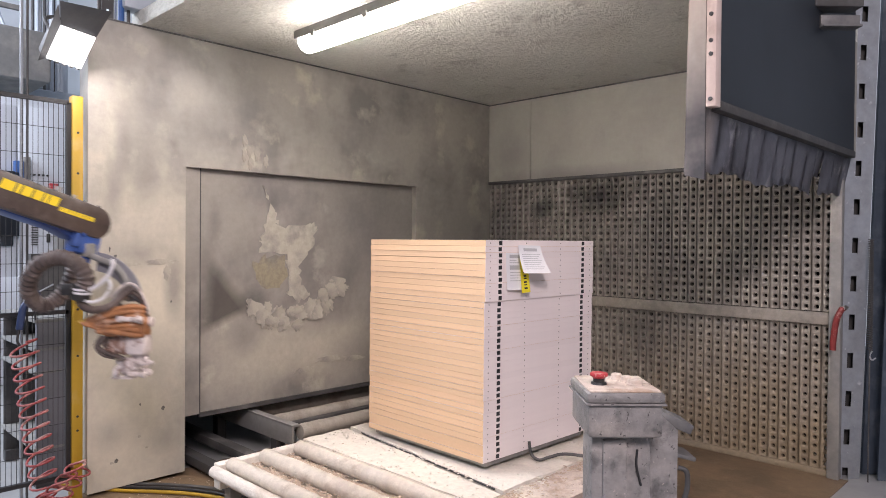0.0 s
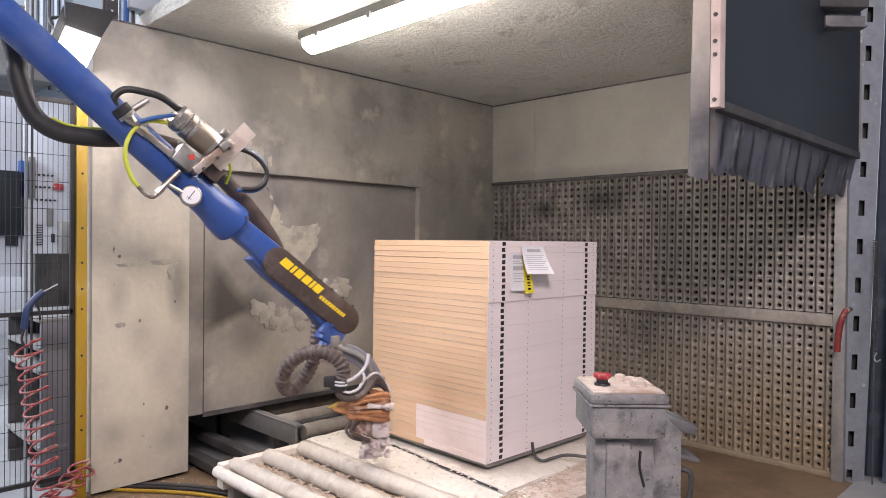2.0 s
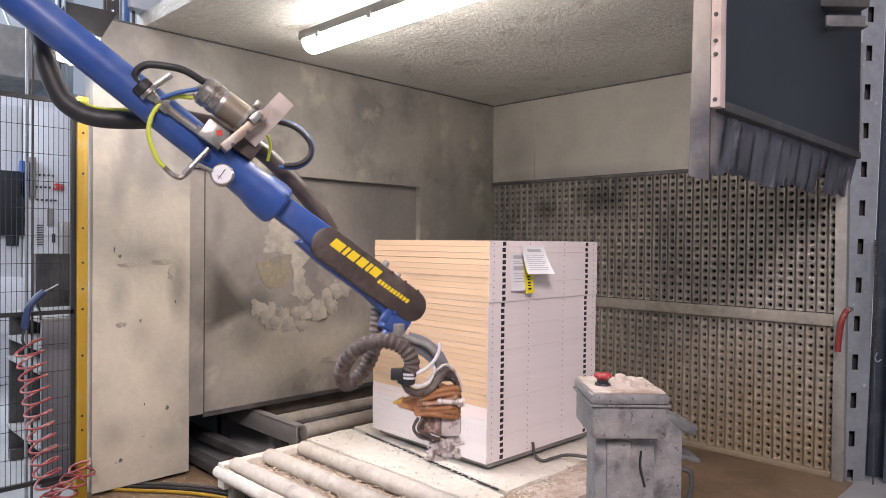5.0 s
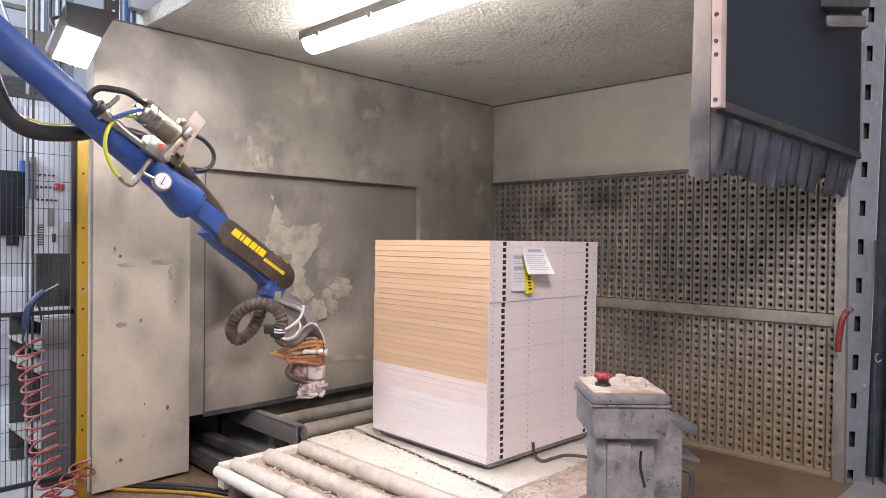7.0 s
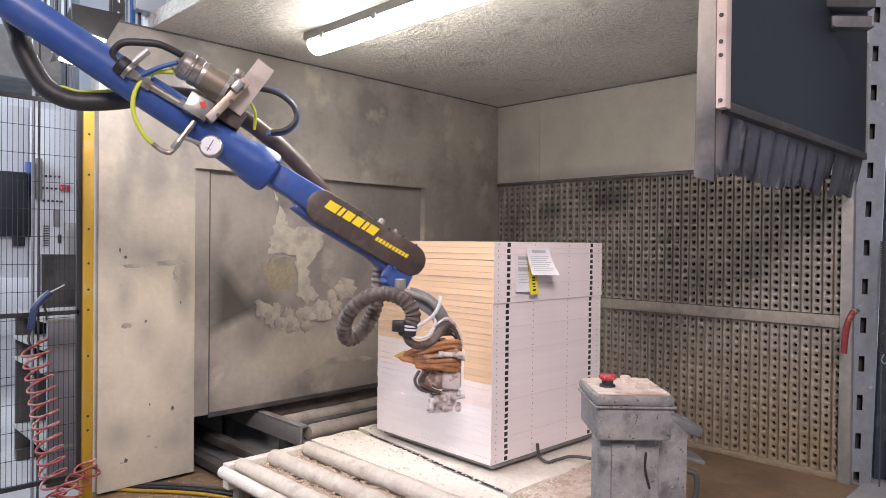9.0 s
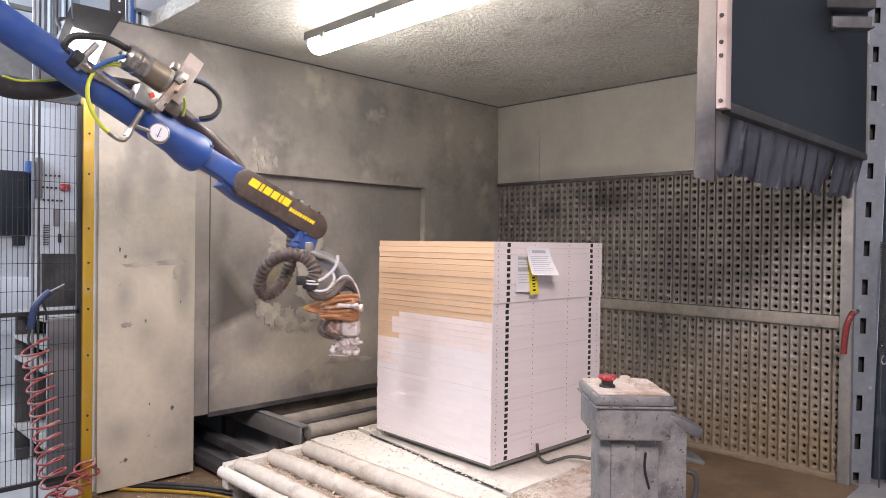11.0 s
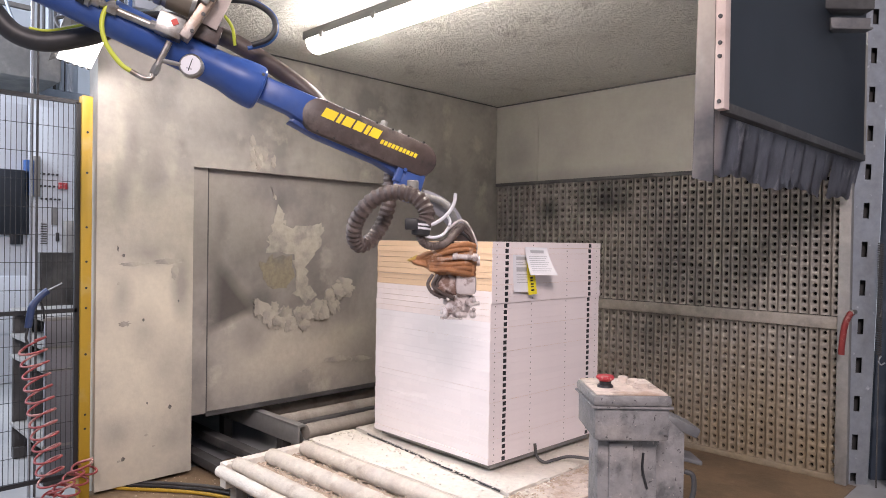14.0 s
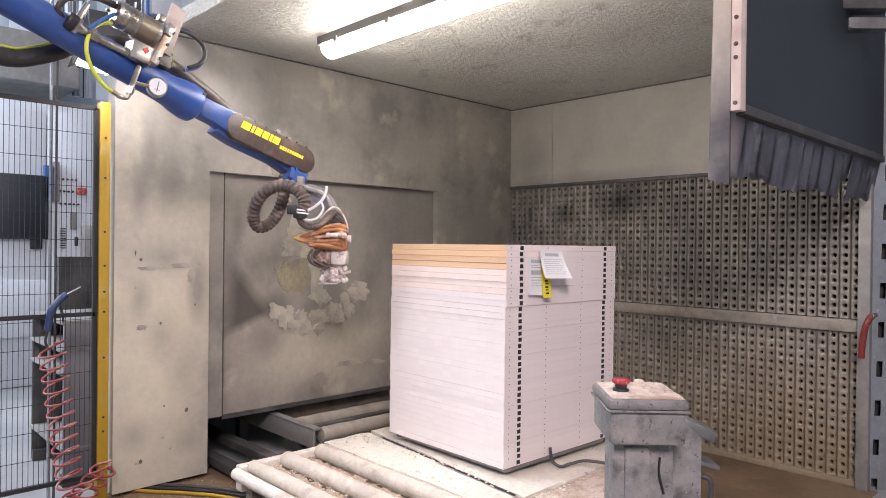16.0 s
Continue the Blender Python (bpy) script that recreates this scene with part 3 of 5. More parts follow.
cross = thing("cross_conveyor", Matrix(), "dusty grey cross conveyor leading under the gate", "conveyor")
for x, r in ((0.09, 0.042), (0.37, 0.044), (-0.19, 0.042), (-0.45, 0.042)):
    part("roller", roller(-2.06, -0.85, x, 0.215, r, "y"), M_ROLLERGREY, cross)
part("rail", B(1.0, 0.05, 0.014, -0.10, -2.10, 0.262, 0.003), M_GREYSTEEL, cross, "dusty steel rail")
part("rail", B(1.0, 0.014, 0.11, -0.10, -2.118, 0.21, 0.003), M_GREYSTEEL, cross)
part("rail", B(1.3, 0.05, 0.05, -0.2, -0.83, 0.24, 0.003), M_GREYSTEEL, cross)
part("cross_beam", B(0.05, 1.2, 0.05, 0.24, -1.46, 0.215, 0.003), M_DARKSTEEL_SHADE, cross)
part("lower_beam", B(1.5, 0.07, 0.05, -0.25, -2.30, 0.10, 0.003), M_DARKSTEEL_SHADE, cross)
part("lower_beam", B(1.5, 0.07, 0.05, -0.30, -2.46, 0.05, 0.003), M_DARKSTEEL_SHADE, cross)
part("stand", B(0.06, 0.06, 0.18, 0.2, -2.09, 0.09), M_DARKSTEEL_SHADE, cross)
part("stand", B(0.06, 0.06, 0.18, -0.5, -2.09, 0.09), M_DARKSTEEL_SHADE, cross)
# added dark wall that keeps the gap under the gate black
solid("wall_behind_gate", S(-1.3, -1.2, -3.0, 0.1, 0.0, 1.2), M_DARKSTEEL_SHADE, "added blackout wall behind the gate", "wall", "structure")

# crumbs of dried paint on the conveyor and the floor
def crumbs(name, count, seed, place, material, label, size):
    r = random.Random(seed)
    verts, faces = [], []
    for k in range(count):
        x, y, z = place(r)
        s = size * r.uniform(0.4, 1.5)
        a = r.uniform(0, math.tau)
        n = len(verts)
        for q in range(3):
            verts.append((x + s * math.cos(a + q * 2.1), y + s * r.uniform(0.5, 1) * math.sin(a + q * 2.1), z))
        verts.append((x + s * 0.2, y, z + s * r.uniform(0.3, 0.7)))
        faces += [(n, n + 1, n + 3), (n + 1, n + 2, n + 3), (n + 2, n, n + 3), (n, n + 2, n + 1)]
    me = bpy.data.meshes.new(name)
    me.from_pydata(verts, [], faces)
    me.materials.append(material)
    ob = new(name, me)
    return tagged(ob, label, "debris", kind="stuff")


M_CRUMB = mat("brown_paint_crumbs", (0.47, 0.37, 0.285), 0.9, 0.0, (0.2, 40))
crumbs("ridge_crumbs", 2600, 1, lambda r: (r.uniform(0.65, 1.9), r.choice((-2.525, -2.335)) + r.gauss(0, 0.022), 0.206), M_CRUMB, "brown crumbs of dried paint between the rollers", 0.010)
crumbs("lid_crumbs", 500, 2, lambda r: (r.uniform(0.62, 1.9), r.choice((-2.19, -2.0, -1.96, -1.8)) + r.gauss(0, 0.035), 0.254), M_CRUST, "pale crumbs of dried paint on the planks", 0.009)
crumbs("edge_crumbs", 700, 3, lambda r: (1.83 + abs(r.gauss(0, 0.06)), r.uniform(-2.65, -1.2), 0.243), M_CRUMB, "brown crumbs of dried paint on the conveyor edge", 0.008)
crumbs("floor_crumbs", 220, 4, lambda r: (r.uniform(0.0, 0.6), r.uniform(-2.9, -2.2), 0.0), M_DUST, "chips of dried paint on the booth floor", 0.005)

# unseen side and roof, added to stop hall light leaking under the gate
solid("wall_beside_gate", S(-1.2, -0.12, -2.66, -2.62, 0.0, 1.2), M_DARKSTEEL_SHADE, "added blackout wall beside the gate", "wall", "structure")
solid("roof_behind_gate", S(-1.3, -0.12, -2.66, 0.1, 1.2, 1.24), M_DARKSTEEL_SHADE, "added blackout roof behind the gate", "roof", "structure")
# bent stop rod beside the stack
solid("stop_rod", tube(bmesh.new(), spline([(1.655, -1.62, 0.345), (1.665, -1.615, 0.285), (1.70, -1.60, 0.262), (1.735, -1.56, 0.275), (1.80, -1.50, 0.29), (2.02, -1.42, 0.285)], 8), 0.0075, 10), M_DARKSTEEL_SHADE, "bent steel rod lying on the conveyor edge", "rod")

# ---- papers pinned on the stack ----
def paper(name, w, h, at, turn, bars, material, label, curl=0.012):
    def bulge(y, z):
        return 0.004 + curl * (z / h) ** 1.5 * (0.7 + 0.6 * (y / w + 0.5))

    bm = bmesh.new()
    n = 8
    g = [[bm.verts.new((bulge(-w / 2 + w * i / n, h * k / n), -w / 2 + w * i / n, -h * k / n)) for i in range(n + 1)] for k in range(n + 1)]
    for a, b in zip(g, g[1:]):
        for i in range(n):
            bm.faces.new((a[i], a[i + 1], b[i + 1], b[i]))
    ob = solid(name, bm, material, label, "label", m=STACK @ pose(*at, turn, 0, 0), group="papers on the stack", smooth=80)
    for y0, y1, z0, z1 in bars:
        bm = bmesh.new()
        rows = [[bm.verts.new((bulge(y, z) + 0.0012, y, -z)) for y in (y0, (y0 + y1) / 2, y1)] for z in (z0, z1)]
        for i in range(2):
            bm.faces.new((rows[0][i], rows[0][i + 1], rows[1][i + 1], rows[1][i]))
        part("print_bar", bm, M_PRINT if material is M_PAPER else M_BLACK, ob)
    return ob


paper("route_label", 0.145, 0.172, (0.004, 0.212, 0.948), -1, [(-0.05, 0.05, 0.008, 0.024), (-0.05, 0.0, 0.034, 0.037), (-0.05, 0.02, 0.044, 0.047), (-0.05, 0.05, 0.058, 0.078), (-0.05, 0.03, 0.09, 0.093), (-0.05, 0.04, 0.102, 0.105), (-0.05, 0.01, 0.115, 0.118), (-0.05, 0.03, 0.128, 0.131)], M_PAPER, "white printed paper label stapled to the stack", 0.016)
paper("yellow_tag", 0.055, 0.176, (0.020, 0.246, 0.938), 3, [(-0.010, 0.010, 0.05 + 0.0145 * k, 0.055 + 0.0145 * k + 0.003 * (k % 2)) for k in range(8)], M_YELLOW, "yellow card tag hanging over the paper labels", 0.012)
paper("delivery_label", 0.168, 0.130, (0.026, 0.284, 0.984), -1, [(-0.05, 0.05, 0.014, 0.028)] + [(-0.066, 0.065 - 0.012 * (k % 3), 0.042 + 0.0095 * k, 0.0445 + 0.0095 * k) for k in range(8)], M_PAPER, "white printed paper curling away from the stack", 0.052)

# ---- push-button pedestal ----
PED = pose(2.785, -2.746, -0.018, 0, 0, 45)
pedestal = thing("control_pedestal", PED, "grey push-button pedestal dusted with overspray", "control stand")
part("column", B(0.150, 0.10, 0.81, 0.012, 0.105, 0.435, 0.006), M_GREY, pedestal)
part("column_rib", B(0.06, 0.012, 0.79, -0.005, 0.053, 0.43, 0.004), M_GREY, pedestal)
part("side_channel", prism(bmesh.new(), [(0.092, 0.03), (0.172, 0.03), (0.172, 0.835), (0.110, 0.89), (0.092, 0.89)], 0.12, pose(0, 0.16, 0), 0.004), M_GREY, pedestal)
part("enclosure", B(0.185, 0.20, 0.088, 0.012, 0.115, 0.882, 0.010), M_GREY, pedestal)
part("lid", B(0.195, 0.21, 0.026, 0.012, 0.115, 0.937, 0.009), M_GREY, pedestal)
part("lid_seam", B(0.199, 0.214, 0.005, 0.012, 0.115, 0.922, 0.001), M_GREY, pedestal)
part("dust_layer", B(0.178, 0.193, 0.006, 0.012, 0.116, 0.9515, 0.003), M_DUST, pedestal, "layer of pale pink paint dust")
bm = bmesh.new()
cyl(bm, 0.021, 0.019, 0.006, pose(-0.035, 0.10, 0.957))
cyl(bm, 0.014, 0.015, 0.014, pose(-0.035, 0.10, 0.964))
part("button_collar", bm, M_BLACK, pedestal)
bm = bmesh.new()
lathe(bm, [(0, 0.013), (0.004, 0.017), (0.008, 0.0225), (0.013, 0.0230), (0.0155, 0.021), (0.016, 0.010)], pose(-0.035, 0.10, 0.968, 0, -90, 0))
part("emergency_button", bm, M_RED, pedestal, "red mushroom emergency button")
for x, y, r in ((0.028, 0.165, 0.014), (0.045, 0.13, 0.015), (0.055, 0.092, 0.019)):
    bm = bmesh.new()
    lathe(bm, [(0, r * 1.15), (0.006, r * 1.1), (0.008, r), (0.016, r * 0.95), (0.018, r * 0.7)], pose(x, y, 0.952, 0, -90, 0), 16)
    part("push_button", bm, M_DUST, pedestal, "dust-covered push button")
part("black_scuff", tube(bmesh.new(), spline([(0.052, 0.053, 0.80), (0.05, 0.052, 0.76), (0.062, 0.053, 0.71)], 6), 0.003, 6), M_BLACK, pedestal)
part("cable", tube(bmesh.new(), spline([(0.17, 0.18, 0.70), (0.185, 0.17, 0.60), (0.175, 0.16, 0.45), (0.18, 0.18, 0.2), (0.17, 0.2, 0.02)], 6), 0.007, 8), M_RUBBER, pedestal)
part("foot_plate", B(0.24, 0.2, 0.012, 0.03, 0.12, 0.024), M_GREY, pedestal)
# slanted grey bracket behind the pedestal
bracket = thing("chute_bracket", pose(2.50, -1.95, 0, 0, 0, 45), "dusty steel bracket standing on the floor", "bracket")
part("arm_plate", B(0.120, 0.14, 0.035, 0.022, 0, 0.675, 0.006, ry=24), M_LAMPGREY, bracket, "dusty tilted plate")
part("lower_plate", B(0.12, 0.12, 0.015, 0.035, 0, 0.560, 0.004, ry=14), M_LAMPGREY, bracket, "dusty lower plate")
part("hook", tube(bmesh.new(), spline([(0.03, -0.06, 0.52), (0.055, -0.07, 0.51), (0.06, -0.07, 0.46), (0.045, -0.07, 0.38), (0.05, -0.06, 0.25), (0.03, -0.05, 0.02)], 6), 0.009, 8), M_DARKSTEEL_SHADE, bracket, "bent dark conduit")
part("stand_plate", B(0.05, 0.12, 0.62, -0.005, 0, 0.31, 0.004), M_DARKSTEEL_SHADE, bracket)
part("base_plate", B(0.2, 0.2, 0.02, 0.0, 0, 0.01, 0.003), M_GREYSTEEL, bracket)

# ---- right side of the booth: dark panel with flange, sooty flap, slotted post ----
hood = thing("side_panel", Matrix(), "dark navy sheet panel with a pale bolted flange", "panel", kind="structure")
part("navy_sheet", S(2.600, 2.630, -1.832, -0.03, 1.80, 2.95), M_NAVY, hood)
part("bottom_lip", B(0.05, 1.80, 0.035, 2.612, -0.92, 1.79, 0.004), M_DARKSTEEL_SHADE, hood)
part("flange", B(0.035, 0.045, 1.15, 2.622, -1.855, 2.355, 0.002), M_PINK, hood, "pale pink bolted flange")
for z in (1.806, 1.963, 2.010, 2.102, 2.245, 2.325):
    part("bolt", C(0.008, 0.007, 0.008, pose(2.622, -1.879, z, 90, 0, 0), 10), M_DARKSTEEL_SHADE, hood)
bm = bmesh.new()
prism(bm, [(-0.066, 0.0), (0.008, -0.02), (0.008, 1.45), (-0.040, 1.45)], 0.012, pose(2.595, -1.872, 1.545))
part("end_sheet", bm, M_HOODSIDE, hood, "sooty cream end sheet with shade painted towards its foot")
flap_rng = random.Random(3)
edges = [-1.866]
while edges[-1] < -0.12:
    edges.append(edges[-1] + flap_rng.uniform(0.11, 0.19))
for k, (ya, yb) in enumerate(zip(edges, edges[1:])):
    bm = bmesh.new()
    n, m2 = 6, 6
    g = []
    for a in range(n + 1):
        row = []
        for i in range(m2 + 1):
            u, s = i / m2, a / n
            yy = ya + (yb - ya) * 1.28 * u
            drop = 0.235 + 0.012 * math.sin(yy * 9) + 0.006 * math.sin(yy * 43)
            if k == 9:
                drop -= 0.09
            row.append(bm.verts.new((2.604 - 0.035 * s - 0.010 * u * s + 0.004 * math.sin(u * 3 + k) * s, yy + 0.012 * s, 1.795 - drop * s)))
        g.append(row)
    for a, b in zip(g, g[1:]):
        for i in range(m2):
            bm.faces.new((a[i], a[i + 1], b[i + 1], b[i]))
    bmesh.ops.solidify(bm, geom=bm.faces[:], thickness=0.002)
    part("flap_strip", bm, M_FLAP, hood, "sooty grey flap strip", smooth=60)
bm = bmesh.new()
box(bm, 0.371, 0.10, 0.055, pose(2.629, -0.671, 2.442, 0, 0, 45), 0.010)
box(bm, 0.167, 0.06, 0.03, pose(2.659, -0.641, 2.482, 0, 0, 45), 0.006)
part("latch_rail", bm, M_DARKSTEEL_SHADE, hood, "dark latch rail")
bm = bmesh.new()
box(bm, 0.187, 0.03, 0.050, pose(2.695, -0.605, 2.363, 0, 0, 45), 0.004)
box(bm, 0.187, 0.07, 0.010, pose(2.695, -0.605, 2.333, 0, 0, 45), 0.002)
part("rail_bracket", bm, M_LAMPGREY, hood, "grey angle bracket")

post = thing("slotted_post", pose(2.593, 0.033, 0.0, -1.2, 1.2, 0), "galvanised slotted steel post", "post")


def slotted(w, h, slots):
    """A strip in y, z with square slots through it."""
    bm = bmesh.new()
    step = h / slots
    for i in range(slots):
        z0 = i * step
        for a, b, c, d in ((-w / 2, -w * 0.11, z0, z0 + step), (w * 0.11, w / 2, z0, z0 + step), (-w * 0.11, w * 0.11, z0, z0 + step * 0.30), (-w * 0.11, w * 0.11, z0 + step * 0.70, z0 + step)):
            slab(bm, 0, 0.004, a, b, c, d)
    return bm


part("slotted_face", slotted(0.15, 3.2, 15), M_STEEL, post, m=pose(0.0, 0.0, -0.090, 0, 0, -45))
part("inside", S(-0.05, -0.045, -0.07, 0.07, 0, 3.2), M_DARKSTEEL_SHADE, post, m=pose(0.0, 0.0, 0, 0, 0, -45))
part("side_flange", S(-0.06, 0.004, -0.080, -0.075, 0, 3.2), M_STEEL, post, m=pose(0.0, 0.0, 0, 0, 0, -45))
part("side_flange", S(-0.06, 0.004, 0.075, 0.080, 0, 3.2), M_STEEL, post, m=pose(0.0, 0.0, 0, 0, 0, -45))
upright = thing("blue_upright", pose(2.76, 0.17, 0, -1.2, 1.2, 0), "dark blue-grey steel upright beside the post", "post")
part("face", slotted(0.16, 3.2, 24), M_BLUEGREY, upright, m=pose(0.03, 0, 0, 0, 0, -45))
part("back", S(-0.12, -0.10, -0.10, 0.25, 0, 3.2), M_BLUEGREY, upright, m=pose(0.03, 0, 0, 0, 0, -45))
spring = thing("tension_spring", pose(2.700, 0.060, 0.72), "dark coiled tension spring beside the post", "spring")
coil_pts = [Vector((0.012 * math.cos(k * 0.9), 0.012 * math.sin(k * 0.9), 0.0018 * k)) for k in range(340)]
part("coil", tube(bmesh.new(), coil_pts, 0.0035, 6), M_DARKSTEEL_SHADE, spring)
part("hook", tube(bmesh.new(), spline([(0.012, 0, 0.0), (0.0, 0, -0.03), (0.012, 0, -0.05), (0.024, 0.02, -0.04)], 5), 0.004, 6), M_STEEL, spring)
part("rod", C(0.004, 0.004, 0.74, pose(0, 0, -0.36), 8), M_DARKSTEEL_SHADE, spring)
handle = thing("valve_lever", pose(2.575, -0.06, 0.88), "red valve lever on the booth frame", "lever")
bm = bmesh.new()
tube(bm, spline([(0.03, -0.03, 0.075), (0.02, -0.04, 0.06), (0.0, -0.045, 0.0), (-0.012, -0.045, -0.10), (-0.014, -0.045, -0.155)], 6), 0.016, 8)
part("grip", bm, M_DARKRED, handle, "red lever grip")
part("spindle", C(0.013, 0.013, 0.07, pose(0.03, -0.01, 0.075, 90, 0, 0), 12), M_CHROME, handle)

# ---- strip light ----
strip = thing("strip_light", pose(1.325, -2.15, CEIL), "long lit fluorescent strip light on the ceiling", "ceiling light")
part("housing", B(1.60, 0.13, 0.05, 0, 0, -0.03, 0.012), M_GREYSTEEL, strip)
bm = bmesh.new()
lathe(bm, [(-0.79, 0.02), (-0.785, 0.045), (-0.76, 0.060), (0.76, 0.060), (0.785, 0.045), (0.79, 0.02)], pose(0, 0, -0.060), 24)
part("diffuser", bm, M_LAMP, strip, "glowing white diffuser")
for x in (-0.62, -0.2, 0.2, 0.62):
    part("clip", B(0.03, 0.145, 0.03, x, 0, -0.055, 0.004), M_GREYSTEEL, strip)

# ---- work light on the wall top ----
flood = thing("work_light", Matrix.Translation((0.132, -3.172, 2.196)) @ look((0, 0, 0), (0.792, 0.193, -0.579), 4.3), "lit square work light in a grey housing with shade flaps", "work light")
part("housing", B(0.175, 0.175, 0.08, 0.0, 0.0, 0.050, 0.012), M_LAMPGREY, flood)
part("lamp_glass", B(0.168, 0.168, 0.012, 0, 0, 0.0, 0.003), M_FLOOD, flood, "glowing lamp glass")
FLAPS = (((0.088, 0.088, 0.0), (-0.088, 0.088, 0.0), (-0.052, 0.250, -0.08), (0.180, 0.210, -0.08)), ((0.088, 0.088, 0.0), (0.088, -0.088, 0.0), (0.131, -0.099, -0.03), (0.170, 0.190, -0.06)))
for corners in FLAPS:
    bm = bmesh.new()
    bm.faces.new([bm.verts.new(c) for c in corners])
    bmesh.ops.solidify(bm, geom=bm.faces[:], thickness=0.003)
    part("shade_flap", bm, M_LAMPGREY, flood, "bent grey shade flap")
for k in range(5):
    part("glass_clip", B(0.014, 0.008, 0.02, -0.07 + 0.035 * k, -0.089, 0.0, 0.002), M_DARKSTEEL_SHADE, flood)
part("stirrup", tube(bmesh.new(), spline([(0.080, 0.03, 0.06), (0.08, 0.05, 0.14), (0.0, 0.06, 0.19), (-0.08, 0.05, 0.14), (-0.080, 0.03, 0.06)], 6), 0.009, 8), M_DARKSTEEL_SHADE, flood)

# ---- safety fence ----
fence = thing("safety_fence", Matrix(), "black wire mesh safety fence with a yellow post", "fence")
part("yellow_post", B(0.055, 0.05, 2.0, -0.03, -3.10, 1.0, 0.004), M_POST, fence, "yellow powder-coated post")
for z in (0.12, 0.35, 0.42, 0.72, 0.95, 1.05, 1.18, 1.35, 1.62, 1.82):
    part("post_hole", C(0.006, 0.006, 0.003, pose(-0.002, -3.10, z, 0, 90, 0), 8), M_BLACK, fence)
FY0, FY1, FZ0, FZ1 = -4.40, -3.135, 0.13, 1.965
for y in (FY0, FY1):
    part("mesh_frame", B(0.02, 0.025, FZ1 - FZ0, -0.03, y, (FZ0 + FZ1) / 2), M_BLACK, fence)
for z in (FZ0, 0.94, FZ1):
    part("mesh_frame", B(0.02, FY1 - FY0, 0.02, -0.03, (FY0 + FY1) / 2, z), M_BLACK, fence)
for i in range(1, 58):
    y = FY1 - 0.022 * i
    part("wire", C(0.0015, 0.0015, FZ1 - FZ0, pose(-0.03, y, (FZ0 + FZ1) / 2), 5), M_BLACK, fence)
for i in range(1, 14):
    z = FZ0 + (FZ1 - FZ0) * i / 14
    part("wire", C(0.0015, 0.0015, FY1 - FY0, pose(-0.027, (FY0 + FY1) / 2, z, 90, 0, 0), 5), M_BLACK, fence)

# ---- behind the fence: control cabinet, shelf box, hall wall ----
cab = thing("control_cabinet", pose(-3.3, 0, 0), "tall white control cabinet with buttons and a screen", "control cabinet")
part("body", B(0.6, 2.9, 2.56, -0.32, -3.2, 1.28, 0.01), M_CABINET, cab)
part("door", B(0.02, 0.42, 1.75, 0.0, -2.36, 1.60, 0.006), M_CABINET, cab)
part("door", B(0.02, 0.60, 1.75, 0.0, -2.885, 1.60, 0.006), M_CABINET, cab)
part("door", B(0.02, 0.60, 1.75, 0.0, -3.50, 1.60, 0.006), M_CABINET, cab)
part("screen", B(0.07, 0.42, 0.57, 0.045, -2.78, 1.60, 0.008), M_NAVY, cab, "dark blue screen panel")
part("screen_bracket", B(0.06, 0.09, 0.10, 0.03, -2.66, 1.28, 0.006), M_NAVY, cab)
part("document_holder", B(0.06, 0.07, 0.32, 0.05, -2.575, 1.82, 0.004), M_BLUEHOSE, cab, "blue document holder")
part("document_holder", B(0.05, 0.05, 0.36, 0.045, -2.51, 1.84, 0.004), M_GREYSTEEL, cab, "grey document holder")
for z, y0 in ((1.87, -2.48), (1.76, -2.47), (1.645, -2.46)):
    for i in range(5):
        part("button", C(0.010, 0.008, 0.03, pose(0.02, y0 + 0.036 * i, z, 0, 90, 0), 8), M_BLACK, cab)
part("key_switch", B(0.03, 0.035, 0.03, 0.02, -2.49, 1.755, 0.006), M_BLACK, cab)
part("main_switch", B(0.04, 0.08, 0.06, 0.03, -2.29, 1.77, 0.006), M_RED, cab, "dark red main switch")
part("socket", B(0.03, 0.05, 0.16, 0.02, -2.355, 1.49, 0.004), M_GREYSTEEL, cab)
part("lock", B(0.03, 0.025, 0.08, 0.02, -2.33, 1.30, 0.004), M_BLACK, cab)
for i in range(9):
    part("vent_slat", B(0.02, 0.05, 0.008, 0.012, -2.44, 1.24 + 0.022 * i), M_DARKSTEEL_SHADE, cab)
part("side_box", B(0.12, 0.15, 0.46, 0.06, -2.215, 1.22, 0.006), M_GREYSTEEL, cab)
part("lower_panel", B(0.03, 1.4, 0.50, 0.02, -2.9, 0.70, 0.004), M_CABINET, cab)

shelf = thing("steel_shelf_box", pose(-0.66, -2.92, 0), "grey steel shelf box standing behind the fence", "shelf")
part("side", B(0.02, 0.55, 0.83, 0.32, 0.0, 0.445, 0.003), M_SHELF, shelf)
# far side, back and boards in darker colours for the shade inside the box
part("side", B(0.02, 0.55, 0.83, -0.32, 0.0, 0.445, 0.003), M_DARKSTEEL_SHADE, shelf)
part("back", B(0.62, 0.02, 0.83, 0, 0.27, 0.445), M_DARKSTEEL_SHADE, shelf)
for z in (0.20, 0.60, 0.72, 0.87):
    part("shelf_board", B(0.66, 0.57, 0.02, 0, -0.0, z, 0.003), M_GREYSTEEL, shelf)
for x in (-0.3, 0.3):
    part("runner", B(0.05, 0.55, 0.06, x, 0, 0.03), M_DARKSTEEL_SHADE, shelf)

